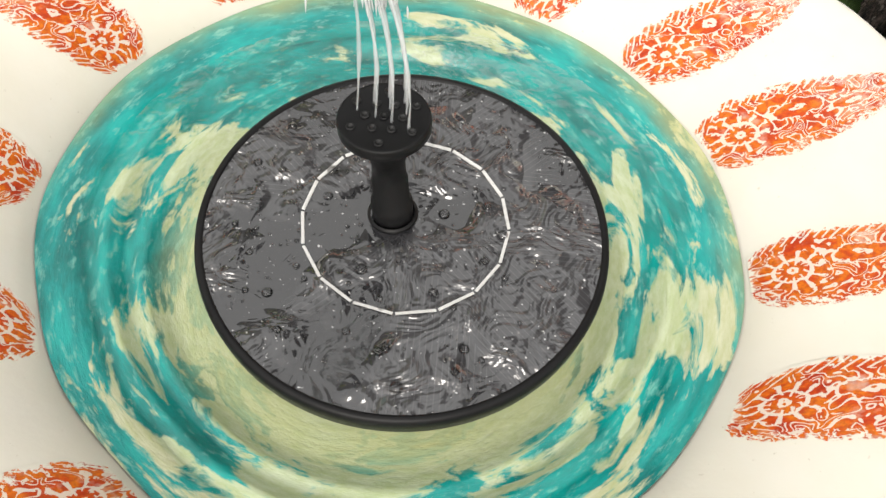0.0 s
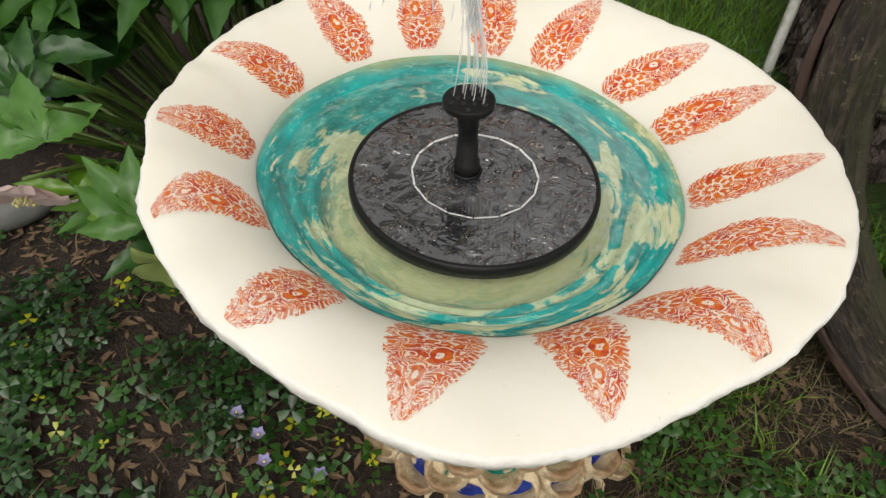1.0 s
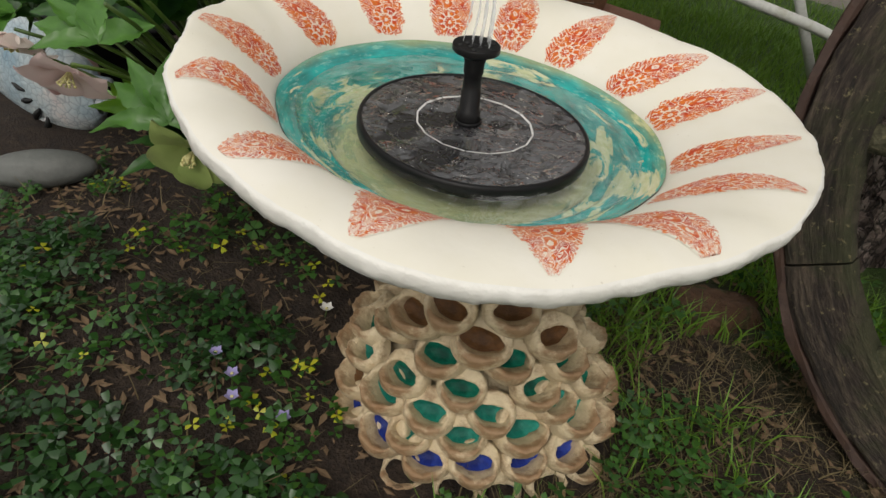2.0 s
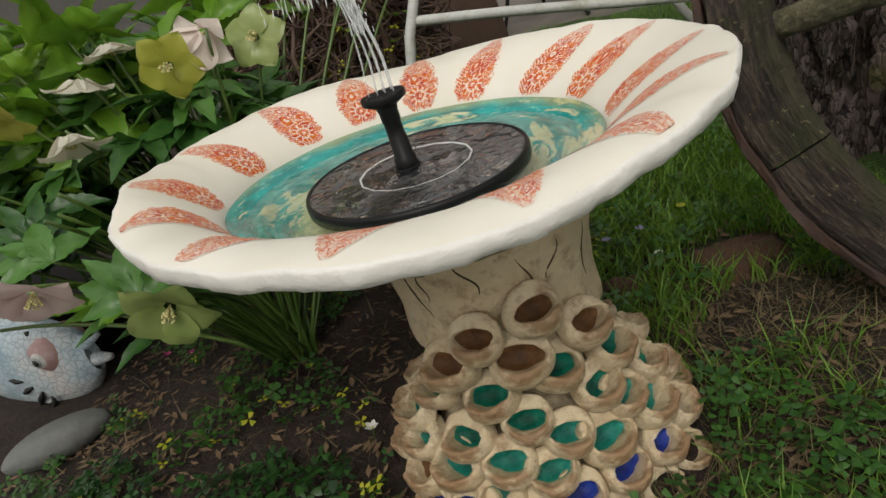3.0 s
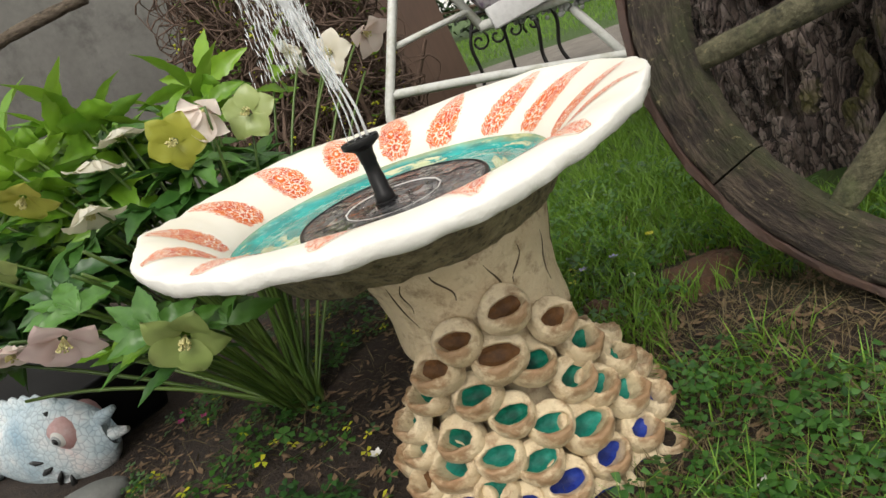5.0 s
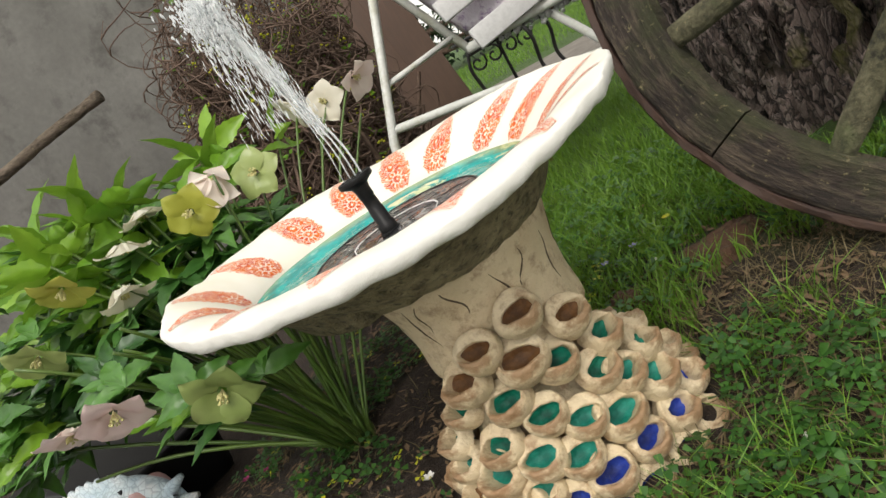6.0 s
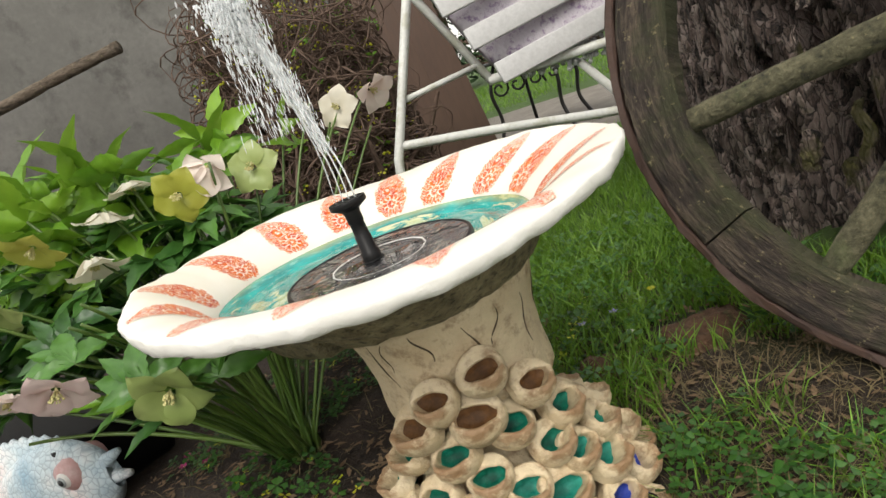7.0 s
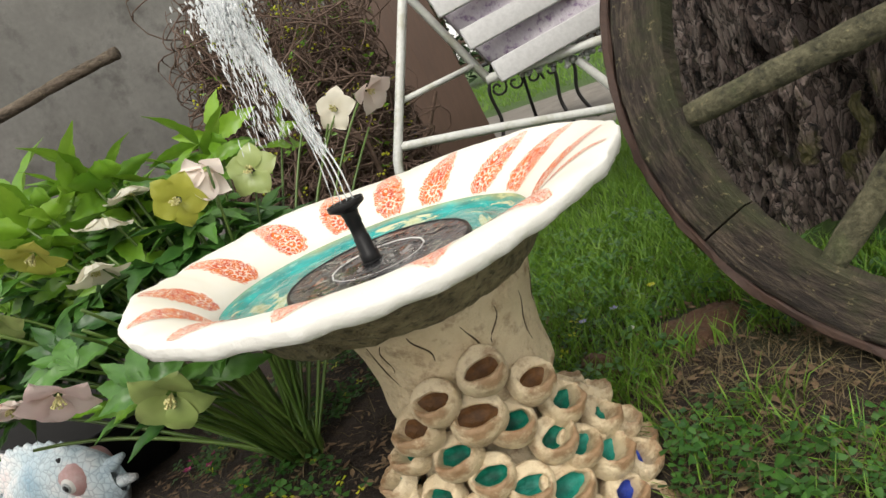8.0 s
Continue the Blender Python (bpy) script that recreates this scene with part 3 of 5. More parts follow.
# gravel path under the iron table
pv, pf = [], []
for i in range(25):
    for j in range(9):
        s, w = i / 24, j / 8 - 0.5
        x, y = -3.0 + 5.0 * s, 3.15 - 0.2 * s + w * (2.1 + 0.08 * math.sin(9 * s))
        pv.append((x, y, LEVEL + 0.012 + 0.004 * noise.noise((x * 9, y * 9, 0)) - (0.03 if j in (0, 8) else 0)))
for i in range(24):
    for j in range(8):
        pf.append((i * 9 + j, (i + 1) * 9 + j, (i + 1) * 9 + j + 1, i * 9 + j + 1))
tagged(new("pavement", mesh_from("pavement", pv, pf, M["path"])), "grey-brown gravel path beside the lawn", "path", kind="structure")

# rendered wall behind the shrub, with a rough pole fixed along it
wall = anchor("wall_north", -1.805, 1.427, -0.15, "grey cement-rendered garden wall", "wall", kind="structure")
wall.rotation_euler = (0, 0, radians(23.4))
wall_bm = box_bm(3.2, 0.16, 2.4, 0.01)
bmesh.ops.translate(wall_bm, vec=(-0.35, 0.08, 1.2), verts=wall_bm.verts)
part("render_coat", wall_bm, M["wall"], wall)

pole = anchor("wooden_pole", -1.39, 1.345, 0.814, "rough brown wooden pole lying along the grey wall", "pole")
v, f = sweep(smooth_path([(0, 0, 0), (-0.21, -0.082, -0.022), (-0.43, -0.169, -0.053), (-0.80, -0.32, -0.092)]), [0.020 - 0.0025 * (i % 7 == 3) for i in range(25)], 14)
child("shaft", mesh_from("shaft", v, f, M["pole"]), pole)
v, f = sweep([(0.004, 0.001, 0), (-0.016, -0.005, 0)], 0.0215, 14)
child("end_band", mesh_from("end_band", v, f, M["pole"]), pole)



def far_trees():
    """Tall dark evergreens added beyond the lawn to darken the disc's reflections and north sky."""
    rng = random.Random(61)
    wood, crown = Heap(), Heap()
    for k in range(13):
        a = radians(28 + 11.5 * k + rng.uniform(-3, 3))
        d, h = rng.uniform(9.6, 11.5), rng.uniform(6.6, 9.4)
        x, y = d * math.cos(a), d * math.sin(a)
        v, f = sweep([(x, y, -0.1), (x + 0.1, y, h * 0.5), (x, y + 0.1, h * 0.95)], [0.24, 0.15, 0.03], 8)
        wood.add(v, f)
        for limb in range(38):
            z = h * (0.015 + 0.96 * rng.random() ** 1.3)
            reach = (0.35 + 1.75 * (1 - z / h) ** 0.7) * rng.uniform(0.6, 1.15)
            b = rng.uniform(0, 6.283)
            tip = Vector((x + reach * math.cos(b), y + reach * math.sin(b), z + rng.uniform(-0.3, 0.2)))
            v, f = sweep([(x, y, z), tuple(tip)], [0.05, 0.012], 5)
            wood.add(v, f)
            for leaf in range(70):
                p = Vector((x, y, z)).lerp(tip, rng.uniform(0.15, 1.05)) + Vector((rng.gauss(0, 0.20), rng.gauss(0, 0.20), rng.gauss(0, 0.17)))
                size = rng.uniform(0.07, 0.17)
                crown.add([(-size * 0.4, 0, 0), (0, -size * 0.2, 0.02), (size, 0, -0.03), (0, size * 0.25, 0.02)], [(0, 1, 2, 3)], 0, pose(*p, rng.uniform(-70, 70), rng.uniform(-60, 60), rng.uniform(0, 360)))
    trees = anchor("far_woods", 0, 0, 0, "dark evergreen trees added beyond the lawn", "trees", kind="stuff")
    tagged(child("trunks", wood.mesh("trunks", [M["twig"]]), trees), kind="stuff")
    tagged(child("crowns", crown.mesh("crowns", [M["leaf_mass"]]), trees, "dense dark green foliage"), kind="stuff")


far_trees()

# ---- bird bath: bowl ----
bath = anchor("bird_bath", 0.0, 0.0, 0.0, "cream ceramic bird bath with orange petal motifs on a peacock-feather pedestal", "bird bath")
RIM = ((0.0153, 29), (0.0046, -118), (0.0029, 41), (0.0034, 84), (0.0018, 116), (0.0028, -91), (0.0019, -79))
EDGE = ((0.0089, 91), (0.0020, -22), (0.0009, 136), (0.0008, 92))


def front(a):
    """How far a bearing is towards the sagging front lip, 0 to 1."""
    return max(0.0, math.cos(a - radians(282))) ** 1.5


def rim_radius(a):
    return 0.2212 - 0.0065 * front(a) + sum(c * math.cos((k + 1) * a - radians(p)) for k, (c, p) in enumerate(RIM)) + 0.0010 * abs(math.sin(6.5 * a + 0.4)) + 0.0003 * math.sin(23 * a) + 0.0030 * noise.noise((math.cos(a) * 6, math.sin(a) * 6, 7)) + 0.0006 * noise.noise((math.cos(a) * 19, math.sin(a) * 19, 3))


def rim_lift(a):
    return -0.0080 * front(a) + 0.0035 * math.sin(2 * a + 0.7) + 0.0030 * math.sin(5 * a + 2.0) + 0.0009 * math.sin(9 * a) + 0.0022 * noise.noise((math.cos(a) * 7, math.sin(a) * 7, 21))


def edge_radius(a):
    return 0.1462 + sum(c * math.cos((k + 1) * a - radians(p)) for k, (c, p) in enumerate(EDGE)) + 0.0006 * math.sin(11 * a)


def bowl_z(a, r):
    e, o = edge_radius(a), rim_radius(a)
    t = max(0.0, (r - e) / (o - e))
    return 0.2575 + 0.0415 * math.sin(math.pi / 2 * min(1, t)) ** 0.72 + rim_lift(a) * t * t + 0.0008 * noise.noise((math.cos(a) * r * 40, math.sin(a) * r * 40, 1))


def build_bowl():
    steps, verts, faces, slots = 320, [], [], []
    rows = [("s", k / 24) for k in range(25)]
    lip = [(0.0014, -0.0004), (0.0026, -0.0022), (0.0018, -0.0075), (0.0004, -0.0115), (-0.0040, -0.0132)]
    n = len(rows) + len(lip)
    for i in range(steps):
        a = 2 * math.pi * i / steps
        e, o = edge_radius(a), rim_radius(a)
        for _, t in rows:
            r = e + (o - e) * t
            verts.append((r * math.cos(a), r * math.sin(a), bowl_z(a, r)))
        top = bowl_z(a, o)
        for dr, dz in lip:
            r = o + dr + 0.0013 * noise.noise((math.cos(a) * 17, math.sin(a) * 17, dz * 260)) + 0.0010 * noise.noise((math.cos(a) * 48, math.sin(a) * 48, dz * 500))
            verts.append((r * math.cos(a), r * math.sin(a), top + dz * (1.08 + 0.28 * noise.noise((math.cos(a) * 8, math.sin(a) * 8, 5)))))
    for i in range(steps):
        k = (i + 1) % steps
        for j in range(n - 1):
            faces.append((i * n + j, k * n + j, k * n + j + 1, i * n + j + 1))
            slots.append(0 if j < len(rows) - 1 else 1)
    child("bowl", mesh_from("bowl", verts, faces, [M["cream"], M["rim"]], True, None, slots), bath, "cream glazed flared bowl with a wavy white rim")

    # the glazed basin with its throwing rings
    prof = [(0.0, 0.0), (0.04, 0.0), (0.075, 0.0), (0.084, 0.001), (0.089, 0.0035), (0.093, 0.0088), (0.096, 0.0114), (0.099, 0.0092), (0.102, 0.0122),
            (0.105, 0.0180), (0.108, 0.0198), (0.110, 0.0176), (0.113, 0.0205), (0.117, 0.0245), (0.120, 0.0255), (0.123, 0.0275), (0.1265, 0.0295)]
    verts, faces, n = [], [], len(prof)
    for i in range(steps):
        a = 2 * math.pi * i / steps
        for r, h in prof:
            r *= 1.1225
            q = ease(0.09, 0.1420, r)
            rr = r + q * (edge_radius(a) - 0.1420) + (0.0012 * math.sin(3 * a + 40 * r) if 0.10 < r < 0.135 else 0)
            verts.append((rr * math.cos(a), rr * math.sin(a), 0.2296 + h))
    for i in range(steps):
        k = (i + 1) % steps
        for j in range(n - 1):
            faces.append((i * n + j, k * n + j, k * n + j + 1, i * n + j + 1))
    child("basin", mesh_from("basin", verts, faces, M["teal"]), bath, "turquoise brushed glaze basin with olive floor")

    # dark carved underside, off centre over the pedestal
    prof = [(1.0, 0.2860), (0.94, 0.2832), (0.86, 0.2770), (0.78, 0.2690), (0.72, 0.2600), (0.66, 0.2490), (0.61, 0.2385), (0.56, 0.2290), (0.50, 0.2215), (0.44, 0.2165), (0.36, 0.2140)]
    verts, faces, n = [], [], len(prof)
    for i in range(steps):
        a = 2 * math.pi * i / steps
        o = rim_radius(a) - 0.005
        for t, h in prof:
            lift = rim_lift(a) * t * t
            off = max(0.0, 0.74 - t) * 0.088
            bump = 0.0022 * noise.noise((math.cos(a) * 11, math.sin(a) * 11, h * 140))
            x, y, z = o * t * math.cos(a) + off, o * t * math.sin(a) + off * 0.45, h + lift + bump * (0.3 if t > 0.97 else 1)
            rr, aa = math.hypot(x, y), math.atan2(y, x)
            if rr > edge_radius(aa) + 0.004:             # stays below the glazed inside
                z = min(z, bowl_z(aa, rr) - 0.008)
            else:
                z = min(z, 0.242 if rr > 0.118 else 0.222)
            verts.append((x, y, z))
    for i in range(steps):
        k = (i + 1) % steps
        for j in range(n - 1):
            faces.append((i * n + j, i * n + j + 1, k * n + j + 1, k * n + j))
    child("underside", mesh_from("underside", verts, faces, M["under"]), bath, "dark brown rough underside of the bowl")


build_bowl()

# petals: bearing at the inner end, at the middle and at the tip, radius at the inner end and at the tip, width, how early it is widest
PETALS = [
    (202, 204, 207, 0.147, 0.202, 0.041, 0.72), (229, 226, 231, 0.139, 0.203, 0.042, 0.72), (258, 257, 256, 0.137, 0.205, 0.044, 0.80),
    (286, 285, 283, 0.142, 0.214, 0.054, 0.52), (314, 312, 309, 0.144, 0.214, 0.052, 0.52), (328, 335, 331, 0.150, 0.227, 0.044, 0.72),
    (351, 358, 357, 0.151, 0.231, 0.036, 0.66), (15, 16, 19, 0.152, 0.230, 0.037, 0.62), (42, 39, 39, 0.153, 0.234, 0.038, 0.60),
    (63, 57, 55, 0.153, 0.222, 0.039, 0.62), (87, 84, 82, 0.153, 0.224, 0.042, 0.66), (105, 105, 105, 0.155, 0.231, 0.042, 0.72),
    (126, 125, 125, 0.156, 0.222, 0.043, 0.72), (147, 148, 151, 0.155, 0.216, 0.043, 0.68), (172, 175, 181, 0.152, 0.206, 0.042, 0.66),
]


def build_petal(b0, b1, b2, inner, tip, width, early):
    nu, nv, verts, faces, uvs = 30, 10, [], [], []
    for i in range(nu + 1):
        s = i / nu
        r = inner + (tip - inner) * s
        a = radians(b0 * (1 - s) * (1 - 2 * s) + b1 * 4 * s * (1 - s) + b2 * s * (2 * s - 1))
        half = 0.5 * width * (math.sin(math.pi * min(1, max(0.0, s * 0.95 + 0.03)) ** early) ** 0.62) * (1.06 - 0.26 * s)
        for j in range(nv + 1):
            w = j / nv - 0.5
            aa = a + 2 * w * half / r
            rr = max(min(r, rim_radius(aa) - 0.004), edge_radius(aa) + 0.001)
            verts.append((rr * math.cos(aa), rr * math.sin(aa), bowl_z(aa, rr) + 0.0004))
            uvs.append((2.4 * s, w))
    for i in range(nu):
        for j in range(nv):
            k = i * (nv + 1) + j
            faces.append((k, k + nv + 1, k + nv + 2, k + 1))
    child("petal", mesh_from("petal", verts, faces, M["petal"], True, uvs), bath)


for row in PETALS:
    build_petal(*row)

# ---- bird bath: pedestal ----
PED = [(-0.03, 0.129), (0.0, 0.120), (0.03, 0.111), (0.06, 0.102), (0.09, 0.094), (0.12, 0.089), (0.15, 0.087), (0.18, 0.090), (0.2, 0.096), (0.212, 0.099), (0.228, 0.100)]


def ped_radius(z):
    return float(np.interp(z, [p[0] for p in PED], [p[1] for p in PED]))


def ped_centre(z):
    return 0.048 - 0.05 * z, 0.024 - 0.03 * z


def build_pedestal():
    steps, rows, verts, faces = 96, 40, [], []
    for i in range(rows + 1):
        z = -0.045 + 0.271 * i / rows
        cx, cy = ped_centre(z)
        for k in range(steps):
            a = 2 * math.pi * k / steps
            r = ped_radius(z) - 0.0055 - 0.020 * ease(0.122, 0.092, z) + 0.0022 * noise.noise((math.cos(a) * 4, math.sin(a) * 4, z * 18)) - 0.0012 * abs(noise.noise((a * 7, z * 6, 2)))
            verts.append((cx + r * math.cos(a), cy + r * math.sin(a), z))
    for i in range(rows):
        for k in range(steps):
            q = (k + 1) % steps
            faces.append((i * steps + k, i * steps + q, (i + 1) * steps + q, (i + 1) * steps + k))
    child("pedestal", mesh_from("pedestal", verts, faces, M["clay"]), bath, "buff stoneware pedestal with brushed trunk lines")
    rng = random.Random(4)
    for k in range(16):
        a = radians(-160 + 20 * k + rng.uniform(-5, 5))
        z1, drop = 0.208 - rng.uniform(0, 0.008), rng.uniform(0.022, 0.055)
        pts = []
        for i in range(9):
            z = z1 - drop * i / 8
            aa = a + 0.035 * math.sin(i * 0.7 + k) + 0.012 * i * (1 if k % 3 else -1)
            cx, cy = ped_centre(z)
            r = ped_radius(z) - 0.0060 + 0.0022 * noise.noise((math.cos(aa) * 4, math.sin(aa) * 4, z * 18))
            pts.append((cx + r * math.cos(aa), cy + r * math.sin(aa), z))
        v, f = sweep(pts, [0.0003 + 0.0008 * math.sin(math.pi * (i + 0.4) / 9) for i in range(9)], 6)
        child("groove", mesh_from("groove", v, f, M["groove"]), bath)


build_pedestal()


def scale_point(rho, a, wob=1.0):
    """Across and up: the mouth is a flat oval set high on the scale, the outline a rounder shell that hangs below it."""
    mouth = 1 - ease(0.58, 0.95, rho)
    x = 0.0200 * rho * wob * math.cos(a) * (1 + 0.17 * mouth)
    y = 0.0205 * rho * wob * math.sin(a) * (1 - 0.30 * mouth) + 0.0015 + 0.0022 * mouth
    if math.sin(a) > 0:
        y += 0.0045 * math.sin(a) * rho * (1 - mouth)
    return x, y


def scale_mesh(seed):
    """A feather scale: a small scoop in a full round shell with a heavy lower lip. x across, y up, z outward."""
    rng = random.Random(seed)
    steps, verts, faces = 28, [], []
    rings = [(0.615, -0.0095), (0.600, -0.0030), (0.605, 0.0040), (0.630, 0.0082), (0.675, 0.0104), (0.73, 0.0104), (0.79, 0.0088), (0.86, 0.0066), (0.92, 0.0042), (0.968, 0.0004), (0.99, -0.0040), (0.985, -0.0105)]
    ph = rng.uniform(0, 6)
    for i in range(steps):
        a = 2 * math.pi * i / steps
        low = 0.5 - 0.5 * math.sin(a)
        for rho, h in rings:
            lip = 1 - ease(0.70, 0.9, rho)
            x, y = scale_point(rho, a, 1 + 0.04 * math.sin(3 * a + ph) + (0.03 * math.sin(5 * a + 2 * ph) + 0.02 * math.sin(9 * a)) * lip)
            z = h * (0.10 + 1.2 * low ** 1.5) if h > 0 else h
            verts.append((x, y, z + (0.0008 * math.sin(5 * a + ph) + 0.0006 * math.sin(11 * a + 2 * ph)) * lip + 0.0016 * noise.noise((x * 160 + seed * 9, y * 160, 4))))
    n = len(rings)
    for i in range(steps):
        k = (i + 1) % steps
        for j in range(n - 1):
            faces.append((i * n + j, i * n + j + 1, k * n + j + 1, k * n + j))
    return mesh_from("scale", verts, faces, M["scale_clay"])


def eye_mesh(material, depth):
    verts, faces, steps = [(0, 0.0036, -depth)], [], 20
    for rho, h in ((0.25, -0.96 * depth), (0.45, -0.82 * depth), (0.60, -0.52 * depth), (0.70, -0.0036)):
        for i in range(steps):
            a = 2 * math.pi * i / steps
            x, y = scale_point(rho, a)
            verts.append((x, y, h))
    for i in range(steps):
        k = (i + 1) % steps
        faces.append((0, 1 + i, 1 + k))
        for j in range(3):
            faces.append((1 + j * steps + i, 1 + (j + 1) * steps + i, 1 + (j + 1) * steps + k, 1 + j * steps + k))
    return mesh_from("eye", verts, faces, material)


SCALE_MESHES = [scale_mesh(s) for s in range(5)]
EYES = {k: eye_mesh(M[k], 0.0078 if k == "brown_eye" else 0.0118) for k in ("brown_eye", "green_eye", "teal_eye", "blue_eye")}


def add_scale(k, bearing, z, eye, size=1.0, turn=0.0):
    a = radians(bearing)
    cx, cy = ped_centre(z)
    r = ped_radius(z) + 0.003 + 0.010 * ease(0.10, 0.14, z)
    out = Vector((math.cos(a), math.sin(a), 0.72)).normalized()
    side = Vector((-math.sin(a), math.cos(a), 0))
    up = out.cross(side)
    m = Matrix((side, up, out)).transposed().to_4x4()
    m.translation = (cx + r * math.cos(a), cy + r * math.sin(a), z)
    m = m @ pose(0, 0, 0, 0, 0, turn) @ Matrix.Diagonal((size * 1.12, size * 0.95, size * 1.15, 1))
    s = child("scale", SCALE_MESHES[k % 5], bath, "", m)
    child("eye", EYES[eye], s)


SCALES = {
    "brown_eye": [(-57, 0.166), (-35, 0.136), (-85, 0.152), (-69, 0.128), (-104, 0.125), (-134, 0.004)],
    "green_eye": [(-20, 0.097), (0, 0.056), (-120, 0.096), (-88, 0.096), (-54, 0.109), (-37, 0.079), (-74, 0.074), (-104, 0.059), (-144, 0.054)],
    "teal_eye": [(23, 0.018), (-14, 0.035), (-59, 0.056), (-44, 0.040), (-134, 0.036), (-86, 0.042), (-111, 0.032), (-70, 0.031), (-93, 0.013), (-27, 0.060)],
    "blue_eye": [(5, -0.002), (27, -0.012), (-21, 0.003), (-11, -0.024), (-42, 0.010), (-63, 0.007), (-32, -0.022), (-52, -0.020), (-69, -0.022), (-83, -0.002),
                 (-105, -0.004), (-126, -0.015), (-116, -0.028), (-91, -0.026)],
}
count = 0
srng = random.Random(8)
for eye, rows in SCALES.items():
    for b, z in rows:
        add_scale(count, b, z - 0.004, eye, srng.uniform(0.92, 1.12), srng.uniform(-9, 9))
        count += 1
# the far side carries on in the same staggered courses
for row, (z, eye) in enumerate([(0.034, "teal_eye"), (0.008, "teal_eye"), (-0.016, "blue_eye")]):
    b = 42 + 11 * (row % 2)
    while b < 215:
        add_scale(count, b, z, eye, srng.uniform(0.95, 1.1), srng.uniform(-8, 8))
        count += 1
        b += 22

# ---- water and fountain pump ----
WATER = 0.2515
water = tagged(new("bowl_water", lathe("bowl_water", [(0.0001, 0.0)] + [(0.0125 * k, 0.0) for k in range(1, 11)] + [(0.1365, 0.0)], M["water"], 72)), "clear shallow water in the turquoise basin", "water")
water.location = (0, 0, WATER)

pump = anchor("solar_fountain", 0.005, 0.005, 0.2445, "round black solar fountain pump floating in the bowl", "fountain pump")
pump.scale = (1.11, 1.11, 1.0)
pump.rotation_euler = (radians(0.8), radians(-0.6), radians(20))
child("float_rim", lathe("float_rim", [(0.0755, 0.0), (0.0785, 0.0005), (0.0800, 0.0020), (0.0802, 0.0085), (0.0795, 0.0112), (0.0778, 0.0118), (0.0768, 0.0113), (0.0766, 0.0105), (0.074, 0.0105)], M["black"], 96), pump, "black plastic rim")
child("underbody", lathe("underbody", [(0.0001, -0.004), (0.03, -0.004), (0.034, -0.001), (0.0755, 0.0)], M["black"], 64), pump)
child("panel", lathe("panel", [(0.0001, 0.0108), (0.02, 0.0108), (0.05, 0.0109), (0.0767, 0.0108)], M["panel"], 96), pump, "dark glossy solar cells under wet resin")
for k in range(16):
    a, b = 2 * math.pi * k / 16 + 0.012, 2 * math.pi * (k + 1) / 16 - 0.012
    p, q = Vector((0.0402 * math.cos(a), 0.0402 * math.sin(a), 0.01125)), Vector((0.0402 * math.cos(b), 0.0402 * math.sin(b), 0.01125))
    s = (p + q).normalized() * 0.00062
    lift = Vector((0, 0, 0.0004))
    vv = [p - s, p + s, q + s, q - s]
    child("ring_dash", mesh_from("ring_dash", vv + [x + lift for x in vv], [(0, 1, 2, 3), (7, 6, 5, 4), (0, 4, 5, 1), (1, 5, 6, 2), (2, 6, 7, 3), (3, 7, 4, 0)], M["white_print"], False), pump, "white printed line" if k == 0 else "")
LEAN = Matrix.Identity(4)                            # the stem stands a little crooked in its socket
LEAN[0][2], LEAN[1][2] = -0.085, 0.040
LEAN.translation = (-0.0050, 0.0030, 0.0)
child("socket", lathe("socket", [(0.0001, 0.0109), (0.0100, 0.0110), (0.0098, 0.0117), (0.0088, 0.0122)], M["black"], 40), pump, "", LEAN)
child("stem", lathe("stem", [(0.0001, 0.011), (0.0078, 0.011), (0.0080, 0.012), (0.0080, 0.0200), (0.0069, 0.0208), (0.0067, 0.0350), (0.0062, 0.0356), (0.0060, 0.0480), (0.0066, 0.0486), (0.0067, 0.0560), (0.0078, 0.0610)], M["black"], 40), pump, "stepped black plastic stem", LEAN)
head = child("nozzle", lathe("nozzle", [(0.0074, 0.0600), (0.0118, 0.0628), (0.0148, 0.0644), (0.0156, 0.0653), (0.0156, 0.0690), (0.0152, 0.0698), (0.0145, 0.0696), (0.0001, 0.0694)], M["black"], 48), pump, "flat black nozzle head", LEAN)
HOLES = [(0.0, 0.0)] + [(0.0062 * math.cos(2 * math.pi * k / 6), 0.0062 * math.sin(2 * math.pi * k / 6)) for k in range(6)] + [(0.0115 * math.cos(2 * math.pi * k / 6 + 0.5), 0.0115 * math.sin(2 * math.pi * k / 6 + 0.5)) for k in range(6)]
for x, y in HOLES:
    child("hole", lathe("hole", [(0.0016, 0.0695), (0.00155, 0.0702), (0.0011, 0.0703), (0.0010, 0.0697), (0.0001, 0.0697)], M["hole"] if (x or y) else M["black"], 14), head, "", Matrix.Translation((x, y, 0)))

# spray: rising jets that break up and fall back
spray = anchor("fountain_spray", -0.005, 0.008, 0.314, "white water jets rising from the nozzle and breaking into drops", "water spray", kind="stuff")
wrng = random.Random(12)


def blob(r, stretch=1.0):
    verts, faces = [], []
    for i, (c, h) in enumerate(((0.0, 1.0), (0.8, 0.55), (0.95, -0.25), (0.0, -1.0))):
        for k in range(6):
            a = math.pi * k / 3
            verts.append((r * c * math.cos(a), r * c * math.sin(a), r * h * stretch))
    for i in range(3):
        for k in range(6):
            q = (k + 1) % 6
            faces.append((i * 6 + k, i * 6 + q, (i + 1) * 6 + q, (i + 1) * 6 + k))
    return verts, faces


